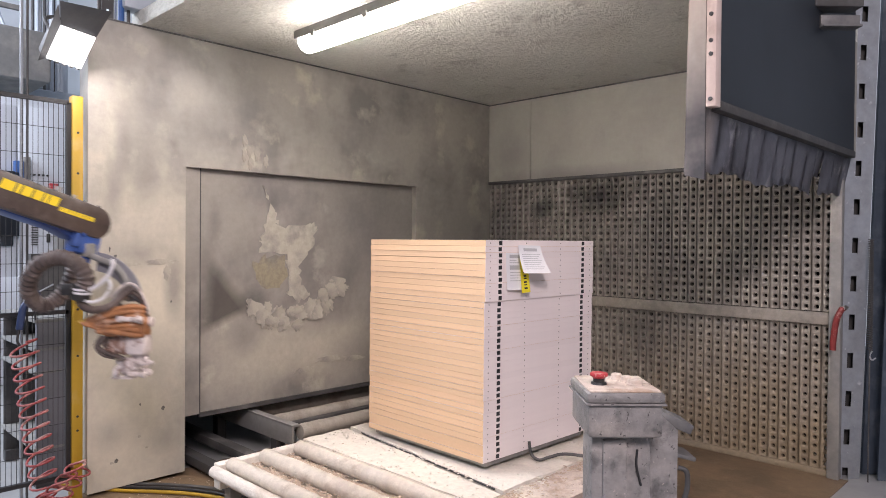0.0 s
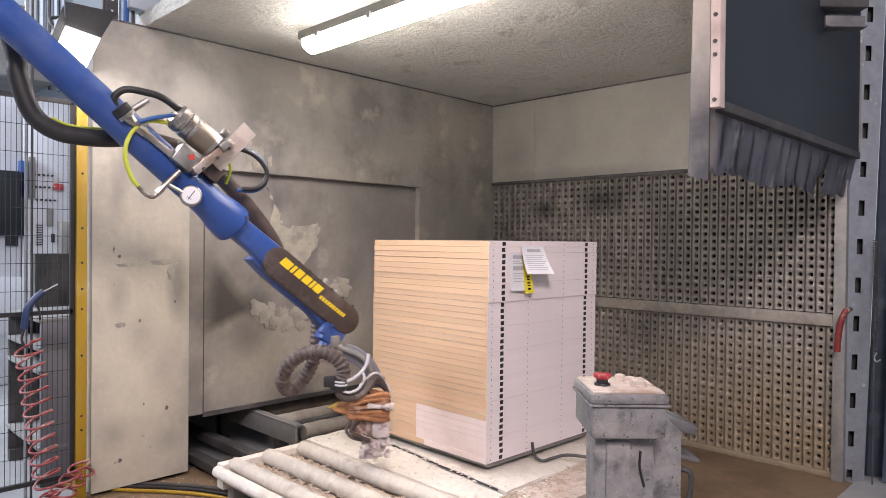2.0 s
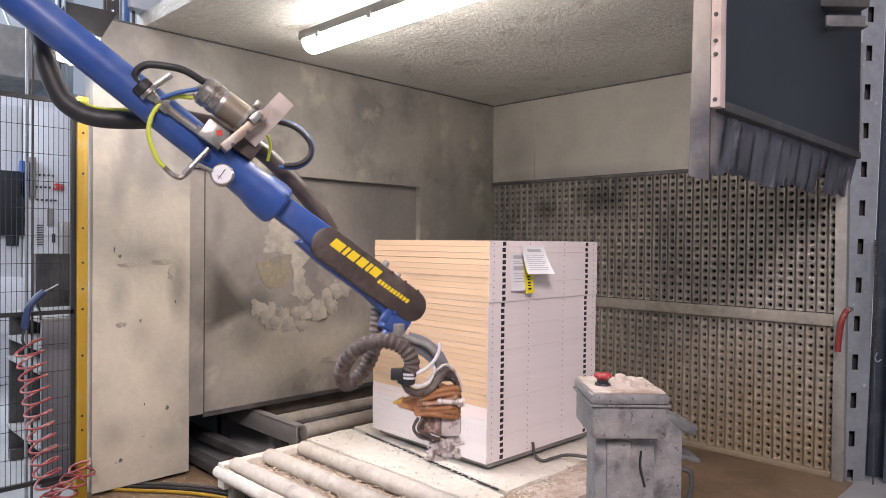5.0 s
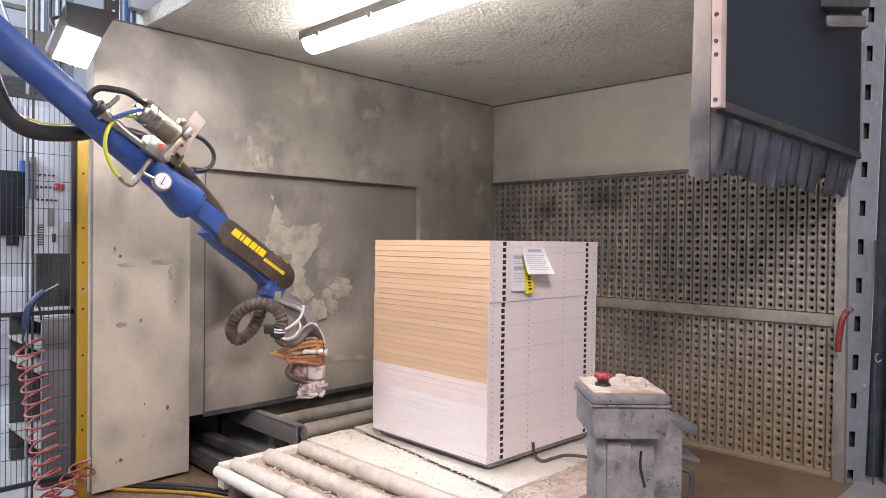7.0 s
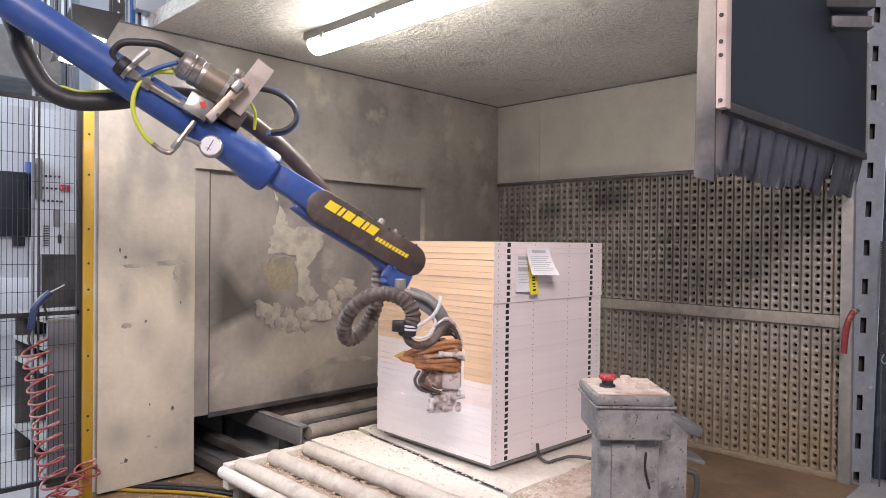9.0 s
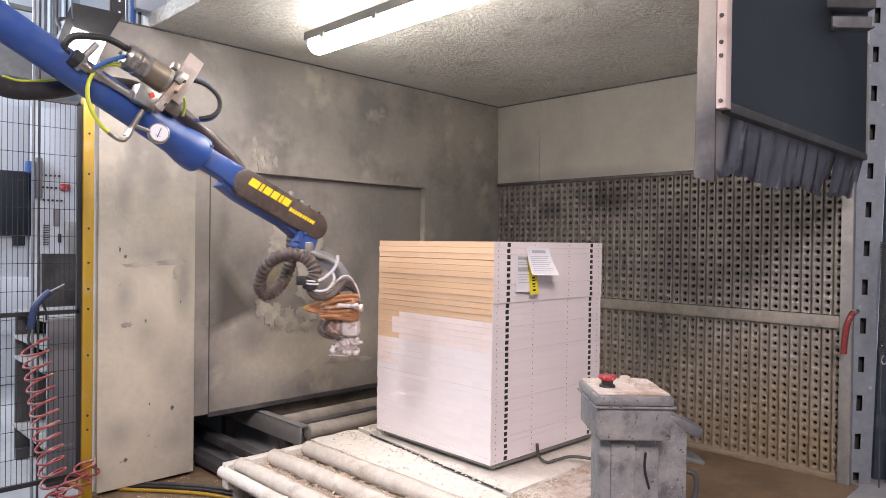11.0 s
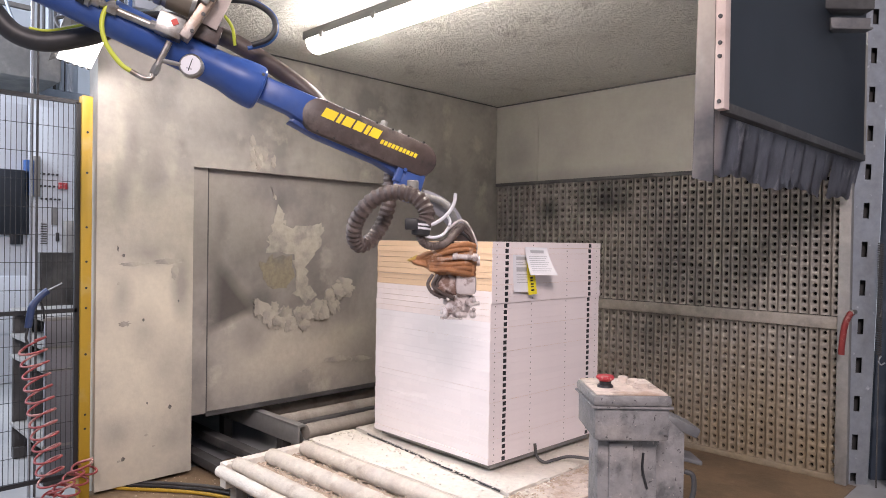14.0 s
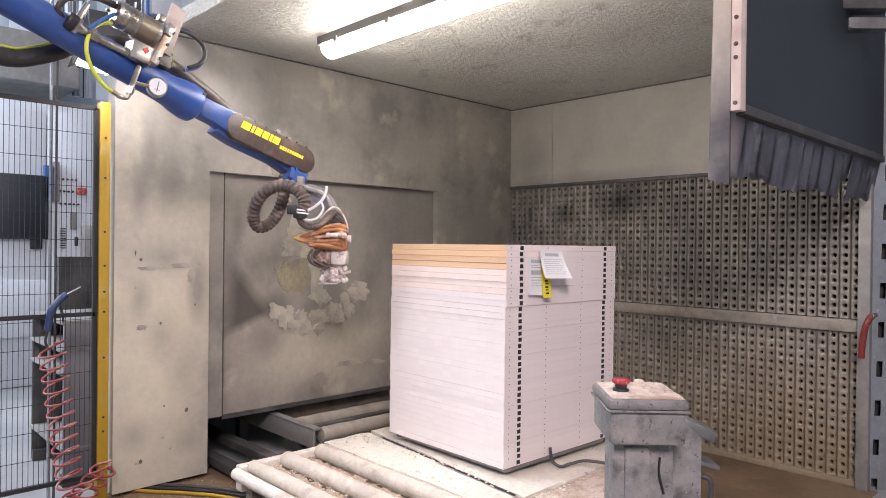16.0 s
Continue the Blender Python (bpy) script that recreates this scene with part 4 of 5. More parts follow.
wall_hall = solid("wall_hall", S(-7.2, -7.0, -10, 6, -0.1, 6), M_HALL, "white factory hall wall", "wall", "structure")
solid("wall_hall_north", S(-7.2, 9, 5.8, 6.0, -0.1, 6), M_HALL, "white factory hall wall", "wall", "structure")
solid("wall_hall_south", S(-7.2, 9, -10.2, -10.0, -0.1, 6), M_HALL, "white factory hall wall", "wall", "structure")
solid("wall_hall_east", S(9, 9.2, -10, 6, -0.1, 6), M_HALL, "white factory hall wall", "wall", "structure")
solid("ceiling_hall", S(-7.2, 9.2, -10.2, 6, 6.0, 6.1), M_HALL, "pale factory hall ceiling", "ceiling", "structure")
steel = thing("hall_frame", Matrix(), "pale steel frame and ducts of the hall", "steel frame", kind="structure")
for y in (-3.4, -2.6, -1.7):
    part("column", B(0.16, 0.16, 6.0, -5.2, y, 3.0, 0.01), M_LIGHTMETAL, steel)
for z in (2.9, 3.5):
    part("beam", B(0.12, 6.0, 0.14, -5.0, -3.0, z, 0.01), M_LIGHTMETAL, steel)
part("duct", B(0.9, 3.0, 0.5, -4.4, -3.62, 3.10, 0.03), M_GREYSTEEL, steel, "grey sheet duct")
for k in range(9):
    part("cable", C(0.014 + 0.006 * (k % 3), 0.014, 3.2, pose(-4.6 + 0.03 * (k % 2), -2.12 + 0.034 * k, 4.5), 8), M_DARKSTEEL_SHADE if k % 3 == 0 else M_LIGHTMETAL, steel, "upright cable and conduit")
for z in (3.45, 3.75, 4.15, 4.6):
    part("truss_chord", B(0.05, 5.0, 0.05, -4.7, -4.7, z, 0.004), M_GREYSTEEL, steel)
for k in range(10):
    part("truss_rod", C(0.014, 0.014, 0.66, pose(-4.7, -2.5 - 0.4 * k, 3.95 if k % 2 else 4.38, 52 if k % 2 else -52, 0, 0), 8), M_GREYSTEEL, steel)
part("cable", tube(bmesh.new(), spline([(-4.5, -2.15, 3.1), (-4.5, -2.3, 3.25), (-4.5, -2.5, 3.75), (-4.5, -2.6, 4.3)], 8), 0.015, 8), M_LIGHTMETAL, steel)

# ---- clutter on the roof edge and pipes ----
for x, y, r, mt in ((-0.06, -2.93, 0.012, M_STEEL), (-0.05, -2.88, 0.016, M_BLUEHOSE), (-0.06, -2.84, 0.009, M_DARKSTEEL_SHADE), (-0.08, -2.90, 0.008, M_STEEL), (-0.07, -2.98, 0.010, M_DARKSTEEL_SHADE)):
    solid("pipe", C(r, r, 1.2, pose(x, y, CEIL + 0.6), 10), mt, "upright pipe on top of the booth wall", "pipe", group="pipes above the booth")
for x, y, r, mt in ((-0.20, -3.295, 0.008, M_STEEL), (-0.20, -3.27, 0.006, M_DARKSTEEL_SHADE)):
    solid("pipe", C(r, r, 3.6, pose(x, y, 1.8), 10), mt, "tall upright pipe behind the fence", "pipe", group="pipes behind the fence")
box_top = solid("junction_box", B(0.10, 0.16, 0.12, -0.05, -2.80, CEIL + 0.14, 0.008), M_LIGHTMETAL, "pale metal junction box on the booth roof", "box")
part_rail = thing("roof_channel", pose(-0.03, -2.955, CEIL + 0.28), "slotted channel above the booth wall", "channel")
part("channel", slotted(0.06, 0.6, 8), M_DARKSTEEL_SHADE, part_rail, m=pose(0, 0, -0.28))

# ---- red coil hose and blow gun on the fence ----
coil = thing("coil_hose", Matrix(), "red spiral air hose hanging on the fence", "hose")
pts = []
for i in range(200):
    s = i / 199
    a = s * math.tau * 12
    pts.append(Vector((0.035 + 0.045 * math.cos(a) * (0.9 + 0.2 * s) + 0.03 * s, -3.345 + 0.08 * s + 0.055 * math.sin(a), 0.82 - 0.68 * s + 0.02 * math.sin(a))))
part("coil", tube(bmesh.new(), pts, 0.0055, 8), M_REDHOSE, coil)
pts = []
for i in range(160):
    s = i / 159
    a = s * math.tau * 8
    pts.append(Vector((0.06 + 0.05 * math.cos(a) + 0.02 * math.sin(5 * s), -3.27 + 0.18 * s + 0.05 * math.sin(a), 0.02 + 0.035 * (1 + math.sin(a * 0.5 + 1)) + 0.14 * s)))
part("coil_tail", tube(bmesh.new(), pts, 0.0055, 8), M_REDHOSE, coil, "dusty heap of coiled hose")
blow = thing("blow_gun", pose(0.012, -3.345, 0.95), "blue air blow gun hooked on the fence mesh", "air gun")
blow.scale = (0.95, 0.95, 0.95)
bm = bmesh.new()
tube(bm, spline([(0, -0.01, -0.08), (0, 0, -0.01), (0, 0.01, 0.03), (0, 0.045, 0.075), (0, 0.075, 0.10)], 6), 0.017, 10)
part("body", bm, M_GUNBLUE, blow)
part("trigger", tube(bmesh.new(), spline([(0.0, 0.045, 0.045), (0, 0.058, 0.0), (0, 0.06, -0.04)], 5), 0.005, 6), M_BLACK, blow)
part("nozzle", tube(bmesh.new(), [Vector((0, 0.075, 0.10)), Vector((0, 0.14, 0.135))], 0.004, 6), M_STEEL, blow)
part("hose_end", tube(bmesh.new(), spline([(0, -0.01, -0.08), (0.005, -0.02, -0.13), (0.01, -0.01, -0.16)], 5), 0.006, 6), M_RUBBER, blow)
# hoses on the floor
for n, y, mt, lab in ((0, -2.62, M_DARKSTEEL_SHADE, "grey cable lying on the booth floor"), (1, -2.68, M_RUBBER, "black cable lying on the booth floor"), (2, -2.73, M_POST, "orange hose lying on the booth floor")):
    d = 0.035 * n
    solid("floor_cable", tube(bmesh.new(), spline([(-0.35 + d, -3.02 - d, 0.012), (-0.08 + d, -2.86 - d, 0.010), (0.12 + d, -2.70 - d, 0.012), (0.30 + d, -2.575 - d, 0.012), (0.50 + d, -2.50 - d, 0.012), (0.85 + d, -2.46 - d, 0.012)], 8), 0.009, 8), mt, lab, "cable", group="cables on the floor")

# ---- flaking patches on gate and wall ----
def flake(name, at, w, h, seed, material, parent, label, depth=0.004):
    """A ragged plate of peeled paint on a wall that faces +x."""
    r = random.Random(seed)
    n = 22
    out = []
    for k in range(n):
        a = k * math.tau / n
        q = 0.55 + 0.45 * r.random()
        out.append((math.cos(a) * w / 2 * q, math.sin(a) * h / 2 * q))
    bm = bmesh.new()
    prism(bm, out, depth, pose(0, 0, 0, 0, 0, 90))
    return part(name, bm, material, parent, label, m=pose(*at))


GX = -0.043


def plate(name, outline, seed, material, label, depth=0.004, rough=0.018):
    """A ragged crust on the gate; outline in y, z."""
    r = random.Random(seed)
    out = []
    n = len(outline)
    for k in range(n):
        a, b = Vector(outline[k]), Vector(outline[(k + 1) % n])
        for j in range(4):
            p = a.lerp(b, j / 4)
            out.append((p.x + r.uniform(-rough, rough), p.y + r.uniform(-rough, rough)))
    bm = bmesh.new()
    prism(bm, out, depth, pose(GX, 0, 0, 0, 0, 90))
    return part(name, bm, material, gate, label)


plate("peeling_patch", [(-1.987, 1.51), (-1.95, 1.44), (-1.958, 1.385), (-1.747, 1.40), (-1.669, 1.42), (-1.668, 1.36), (-1.70, 1.25), (-1.785, 1.14), (-1.777, 1.015), (-1.70, 0.96), (-1.80, 0.90), (-1.88, 0.967), (-1.875, 1.108), (-1.88, 1.214), (-2.062, 1.232), (-2.071, 1.284), (-2.033, 1.387)], 1, M_PATCH, "pale peeling paint", 0.005)
plate("bare_patch", [(-2.05, 1.20), (-1.90, 1.205), (-1.89, 1.073), (-1.942, 0.99), (-2.09, 1.045), (-2.135, 1.14)], 2, mat("ochre_bare_patch", (0.27, 0.235, 0.165), 0.7, 0.0, (0.2, 40), ((0.20, 0.185, 0.16), 6, 0.45, 0.65), 0.4, 30), "bare ochre patch", 0.003)
plate("peeling_patch", [(-2.05, 1.63), (-2.02, 1.58), (-2.01, 1.54), (-2.03, 1.56)], 3, M_PATCH, "pale streak of paint", 0.003, 0.006)
crust_rng = random.Random(11)
for k in range(44):
    s = k / 43
    y, z = -2.12 + 0.68 * s, 0.885 - 0.10 * math.sin(s * 3.6) + 0.09 * s * s
    w, h = crust_rng.uniform(0.05, 0.11), crust_rng.uniform(0.05, 0.13)
    ob = flake("paint_lump", (GX + crust_rng.uniform(-0.004, 0.006), y + crust_rng.uniform(-0.02, 0.02), z + crust_rng.uniform(-0.05, 0.05)), w * 1.25, h * 1.2, 40 + k, M_PATCH, gate, "thick flake of peeling paint", crust_rng.uniform(0.003, 0.011))
    ob.rotation_euler = (crust_rng.uniform(-0.8, 0.8), crust_rng.uniform(-0.12, 0.12), crust_rng.uniform(-0.12, 0.12))
for at, w, h, s in (((0.001, -2.70, 1.178), 0.22, 0.04, 23), ((0.001, -2.88, 1.165), 0.18, 0.03, 23), ((0.001, -2.915, 0.858), 0.07, 0.035, 22), ((0.001, -2.66, 1.12), 0.05, 0.10, 23)):
    flake("flaked_spot", at, w, h, s, M_PATCH if s == 23 else M_ROLLERGREY, wall_west, "flaked grey spot", 0.003)

speck_rng = random.Random(21)
for k in range(11):
    y, z = speck_rng.uniform(-3.02, -2.58), speck_rng.uniform(0.1, 1.5)
    flake("paint_speck", (0.0012, y, z), speck_rng.uniform(0.008, 0.022), speck_rng.uniform(0.008, 0.035), 100 + k, M_DARKPATCH if k % 3 else M_PATCH, wall_west, "small chipped speck", 0.003)
for y, z in ((-2.2, 1.88), (-2.17, 1.82), (-2.12, 1.80), (-2.16, 1.75), (-2.06, 1.77), (-2.20, 1.79)):
    flake("peeling_patch", (0.0012, y, z), 0.045, 0.09, int(-y * 100), M_ROLLERGREY, wall_west, "pale peeling paint", 0.004)
for y, z, w in ((-1.55, 0.52, 0.30), (-1.35, 0.50, 0.22), (-1.75, 0.47, 0.2)):
    flake("paint_run", (GX, y, z), w, 0.05, int(w * 1000), M_PATCH, gate, "ripple of dried paint", 0.005)

# ---- robot arm ----
robot = thing("spray_robot", Matrix(), "blue paint-spraying robot with a black cover and hoses", "robot")
AY = 0.05
TUBE = pose(-0.30, 0.03, 0.0, 0, 2.8, 3.5)
bm = bmesh.new()
lathe(bm, [(-1.5, 0.055), (-1.48, 0.060), (-0.85, 0.061), (-0.40, 0.064), (-0.15, 0.065), (-0.07, 0.069), (-0.02, 0.080), (0.03, 0.085), (0.055, 0.083), (0.065, 0.074), (0.07, 0.05)], TUBE, 36)
tube_part = part("upper_tube", bm, M_BLUE, robot)
part("collar_bracket", B(0.03, 0.012, 0.03, -0.245, -0.035, 0.03, 0.004), M_BLUE, tube_part)
part("collar_bolt", C(0.006, 0.006, 0.006, pose(-0.245, -0.044, 0.035, 90, 0, 0), 8), M_DARKSTEEL_SHADE, tube_part)
bm = bmesh.new()
prism(bm, [(-0.24, -0.046), (-0.12, -0.050), (0.02, -0.078), (0.02, 0.050), (-0.24, 0.050)], 0.080, pose(0, AY - 0.008, 0), 0.018)
part("neck", bm, M_BLUE, robot)
bm = bmesh.new()
prism(bm, [(-0.10, -0.075), (0.02, -0.092), (0.28, -0.098), (0.37, -0.115), (0.47, -0.10), (0.50, -0.03), (0.46, 0.045), (0.0, 0.045), (-0.06, 0.0)], 0.085, pose(0, AY + 0.02, 0), 0.012)
part("forearm", bm, M_BLUE, robot)


def stadium(x0, x1, z, r, n=10):
    return [(x1 - r + r * math.cos(a), z + r * math.sin(a)) for a in [(-0.5 + k / n) * math.pi for k in range(n + 1)]] + [(x0 + r + r * math.cos(a), z + r * math.sin(a)) for a in [(0.5 + k / n) * math.pi for k in range(n + 1)]]


bm = bmesh.new()
prism(bm, stadium(-0.070, 0.512, -0.016, 0.068), 0.055, pose(0, 0.026, 0, 0, 1.0, 0), 0.012)
cover = part("cover", bm, M_COVER, robot, "dusty black side cover")
bm = bmesh.new()
prism(bm, stadium(-0.074, 0.516, -0.016, 0.072), 0.016, pose(0, 0.045, 0, 0, 1.0, 0), 0.003)
part("cover_rim", bm, M_BLACK, cover, "black rubber rim")
for k in range(7):
    for s in (-1, 1):
        part("cover_screw", C(0.0045, 0.0045, 0.006, pose(0.01 + 0.07 * k, 0.002, -0.016 + s * 0.060, 90, 0, 0), 8), M_BLACK, cover)
# yellow marking as plain slanted bars
for x, w in ((0.004, 0.052), (0.064, 0.016), (0.088, 0.038), (0.134, 0.038), (0.180, 0.016), (0.202, 0.040)):
    bm = bmesh.new()
    prism(bm, [(x, -0.016), (x + w, -0.017), (x + w + 0.010, 0.021), (x + 0.010, 0.022)], 0.003, pose(0, -0.0020, 0.0))
    part("yellow_mark", bm, M_LOGO, cover, "yellow marking bar")
for k in range(10):
    x = 0.255 + 0.0165 * k
    bm = bmesh.new()
    prism(bm, [(x, -0.029), (x + 0.012, -0.029), (x + 0.016, -0.011), (x + 0.004, -0.011)], 0.003, pose(0, -0.0020, 0.0))
    part("yellow_mark", bm, M_LOGO, cover, "small yellow marking bar")
bm = bmesh.new()
box(bm, 0.105, 0.085, 0.095, pose(0.435, AY, -0.118), 0.012)
box(bm, 0.03, 0.03, 0.07, pose(0.375, AY - 0.03, -0.11), 0.004)
cyl(bm, 0.034, 0.036, 0.05, pose(0.445, AY, -0.175), 18)
cyl(bm, 0.008, 0.008, 0.02, pose(0.39, AY - 0.045, -0.09, 90, 0, 0), 8)
part("wrist_block", bm, M_BLUE, robot)
# pump and fittings on the tube
PY = -0.07
bm = bmesh.new()
lathe(bm, [(-0.715, 0.02), (-0.712, 0.046), (-0.70, 0.054), (-0.675, 0.054), (-0.672, 0.050), (-0.665, 0.050), (-0.662, 0.054), (-0.64, 0.054), (-0.637, 0.050), (-0.625, 0.053), (-0.53, 0.053), (-0.525, 0.03)], pose(0, PY + 0.01, 0.168), 24)
pump = part("pump", bm, M_CHROME, robot, "stainless pump cylinder")
part("pump_band", lathe(bmesh.new(), [(-0.622, 0.0545), (-0.545, 0.0545)], pose(0, PY + 0.01, 0.168), 24), M_BRONZE, pump)
for k in range(6):
    a = k * math.tau / 6 + 0.3
    part("pump_screw", C(0.006, 0.006, 0.012, pose(-0.718, PY + 0.01 + 0.042 * math.cos(a), 0.168 + 0.042 * math.sin(a), 0, 90, 0), 6), M_CHROME, pump)
part("pump_plate", B(0.034, 0.06, 0.20, -0.512, PY - 0.01, 0.128, 0.004, ry=12), M_WORNPLATE, robot, "worn copper-tinged plate")
for z in (0.06, 0.13, 0.19):
    part("plate_bolt", C(0.007, 0.007, 0.008, pose(-0.527 + 0.213 * z, PY - 0.042, z, 90, 0, 0), 6), M_DARKSTEEL_SHADE, robot)
part("plate_boss", B(0.03, 0.05, 0.05, -0.508, PY - 0.03, 0.190, 0.004, ry=12), M_CHROME, robot)
part("mount_plate", B(0.072, 0.008, 0.22, -0.468, PY + 0.015, 0.225, 0.003, ry=6), M_PLATE, robot, "pale mounting plate")
part("mount_foot", B(0.09, 0.05, 0.07, -0.47, PY + 0.05, 0.100, 0.004), M_COVER, robot)
part("top_valve", B(0.028, 0.03, 0.03, -0.525, PY + 0.01, 0.245, 0.004), M_CHROME, robot)
part("valve_block", B(0.088, 0.07, 0.075, -0.585, PY + 0.005, 0.055, 0.005), M_CHROME, robot)
part("red_label", B(0.020, 0.003, 0.020, -0.574, PY - 0.032, 0.068, ry=45), M_REDPLATE, robot)
bm = bmesh.new()
cyl(bm, 0.014, 0.014, 0.13, pose(-0.695, PY, 0.034, 0, 90, 0))
cyl(bm, 0.020, 0.020, 0.03, pose(-0.765, PY, 0.032, 0, 90, 0), 6)
cyl(bm, 0.018, 0.018, 0.02, pose(-0.635, PY, 0.036, 0, 90, 0), 6)
cyl(bm, 0.013, 0.013, 0.05, pose(-0.785, PY, 0.045, 0, 60, 0), 8)
part("regulator", bm, M_CHROME, robot)
bm = bmesh.new()
lathe(bm, [(-0.03, 0.030), (-0.025, 0.034), (0.0, 0.034), (0.002, 0.030)], pose(-0.845, PY, 0.042, 0, 10, 0), 20)
part("black_knob", bm, M_BLACK, robot)
bm = bmesh.new()
lathe(bm, [(0.0, 0.033), (0.014, 0.033), (0.016, 0.02), (0.04, 0.016)], pose(-0.842, PY, 0.042, 0, 10, 0), 20)
cyl(bm, 0.012, 0.012, 0.09, pose(-0.828, PY, 0.095, 0, 15, 0), 10)
part("knob_ring", bm, M_CHROME, robot)
bm = bmesh.new()
cyl(bm, 0.011, 0.011, 0.12, pose(-0.577, PY, -0.055, 0, 6, 0), 10)
cyl(bm, 0.015, 0.015, 0.03, pose(-0.582, PY, -0.105, 0, 6, 0), 6)
cyl(bm, 0.008, 0.008, 0.07, pose(-0.545, PY, -0.06, 0, 80, 0), 8)
part("gauge_stem", bm, M_CHROME, robot)
GAUGE = pose(-0.480, -0.075, -0.045, 0, 0, -108)
bm = bmesh.new()
lathe(bm, [(-0.02, 0.034), (-0.014, 0.041), (0.008, 0.041), (0.012, 0.037), (0.0105, 0.035), (0.0105, 0.001)], GAUGE, 28)
gauge = part("pressure_gauge", bm, M_CHROME, robot, "round pressure gauge")
part("dial", C(0.034, 0.034, 0.002, GAUGE @ pose(0.0112, 0, 0, 0, 90, 0), 24), M_PAPER, gauge, "white dial")
part("needle", B(0.001, 0.003, 0.045, 0, 0, 0), M_BLACK, gauge, m=GAUGE @ pose(0.0132, 0, 0))
part("dial_mark", B(0.001, 0.02, 0.005, 0, 0, 0), M_PRINT, gauge, m=GAUGE @ pose(0.0130, 0.0, -0.014))
part("green_hose", tube(bmesh.new(), spline([(-0.715, PY, 0.12), (-0.767, PY, 0.078), (-0.785, PY, 0.0), (-0.755, PY, -0.074), (-0.687, PY, -0.128), (-0.629, PY, -0.142)], 8), 0.008, 8), M_GREENHOSE, robot, "yellow-green hose")
part("hose_fitting", tube(bmesh.new(), spline([(-0.65, PY, -0.139), (-0.61, PY, -0.145), (-0.585, PY, -0.135), (-0.582, PY, -0.11)], 5), 0.009, 8), M_CHROME, robot)
part("pump_hose", tube(bmesh.new(), spline([(-0.715, PY, 0.19), (-0.79, PY - 0.01, 0.178), (-0.844, PY - 0.01, 0.150), (-0.895, PY, 0.115), (-0.905, PY + 0.01, 0.07), (-0.872, PY + 0.02, 0.04)], 8), 0.013, 8), M_RUBBER, robot)
part("pump_hose", tube(bmesh.new(), spline([(-0.715, PY - 0.02, 0.155), (-0.76, PY - 0.02, 0.10), (-0.793, PY - 0.01, 0.048)], 8), 0.008, 8), M_BLUEHOSE, robot, "blue hose")
part("loop_hose", tube(bmesh.new(), spline([(-0.50, 0.0, 0.215), (-0.468, 0.0, 0.238), (-0.369, 0.0, 0.279), (-0.288, 0.0, 0.268), (-0.258, 0.0, 0.222), (-0.274, 0.0, 0.172), (-0.315, 0.01, 0.135)], 8), 0.010, 8), M_RUBBER, robot)
part("loop_hose", tube(bmesh.new(), spline([(-0.50, 0.015, 0.23), (-0.46, 0.015, 0.252), (-0.365, 0.015, 0.292), (-0.282, 0.015, 0.278), (-0.248, 0.015, 0.225), (-0.266, 0.015, 0.165), (-0.325, 0.02, 0.120)], 8), 0.007, 8), M_BLUEHOSE, robot, "blue hose")
part("green_line", tube(bmesh.new(), spline([(-0.45, 0.0, 0.20), (-0.40, 0.02, 0.17), (-0.37, 0.05, 0.12)], 6), 0.006, 8), M_GREENHOSE, robot)
bm = bmesh.new()
tube(bm, spline([(-0.70, 0.05, 0.06), (-0.60, 0.06, 0.11), (-0.50, 0.09, 0.135), (-0.40, 0.10, 0.145), (-0.269, 0.10, 0.128), (-0.14, 0.10, 0.100), (-0.04, 0.09, 0.065), (0.04, 0.09, 0.02)], 8), 0.034, 12)
part("belt_hose", bm, M_COVER, robot, "dusty black sheathed hose")
part("supply_hose", tube(bmesh.new(), spline([(-1.75, 0.12, 0.10), (-1.42, 0.12, 0.09), (-1.29, 0.11, 0.06), (-1.202, 0.10, -0.006), (-1.165, 0.10, -0.048), (-1.068, 0.10, -0.118), (-1.0, 0.10, -0.132), (-0.936, 0.10, -0.115), (-0.87, 0.10, -0.072), (-0.81, 0.10, -0.023), (-0.75, 0.09, 0.04)], 10), 0.034, 14), M_RUBBER, robot, "thick black supply hose")
part("supply_line", tube(bmesh.new(), spline([(-1.0, 0.08, -0.099), (-0.95, 0.08, -0.085), (-0.89, 0.08, -0.045), (-0.84, 0.08, -0.005)], 10), 0.0045, 8), M_GREENHOSE, robot, "yellow-green line")
part("cover_plug", C(0.016, 0.012, 0.022, pose(0.255, 0.03, 0.060), 10), M_GREYSTEEL, robot)
part("cover_plug", C(0.010, 0.008, 0.014, pose(0.33, 0.03, 0.055), 10), M_GREYSTEEL, robot)

# spray head: keeps level while the arm swings
WRIST = Vector((0.435, 0.029, -0.111))
bm = bmesh.new()
lathe(bm, [(0, 0.03), (0.01, 0.034), (0.05, 0.034), (0.055, 0.03)], pose(0.0, 0.0, -0.06, 0, -90, 0), 18)
tube(bm, spline([(0.0, 0, -0.05), (0.06, -0.02, -0.07), (0.14, -0.04, -0.10), (0.18, -0.03, -0.17), (0.17, -0.02, -0.24)], 6), 0.013, 10)
head = part("spray_head", bm, M_GREYSTEEL, robot, "paint-spattered spray head on the wrist")
bm = bmesh.new()
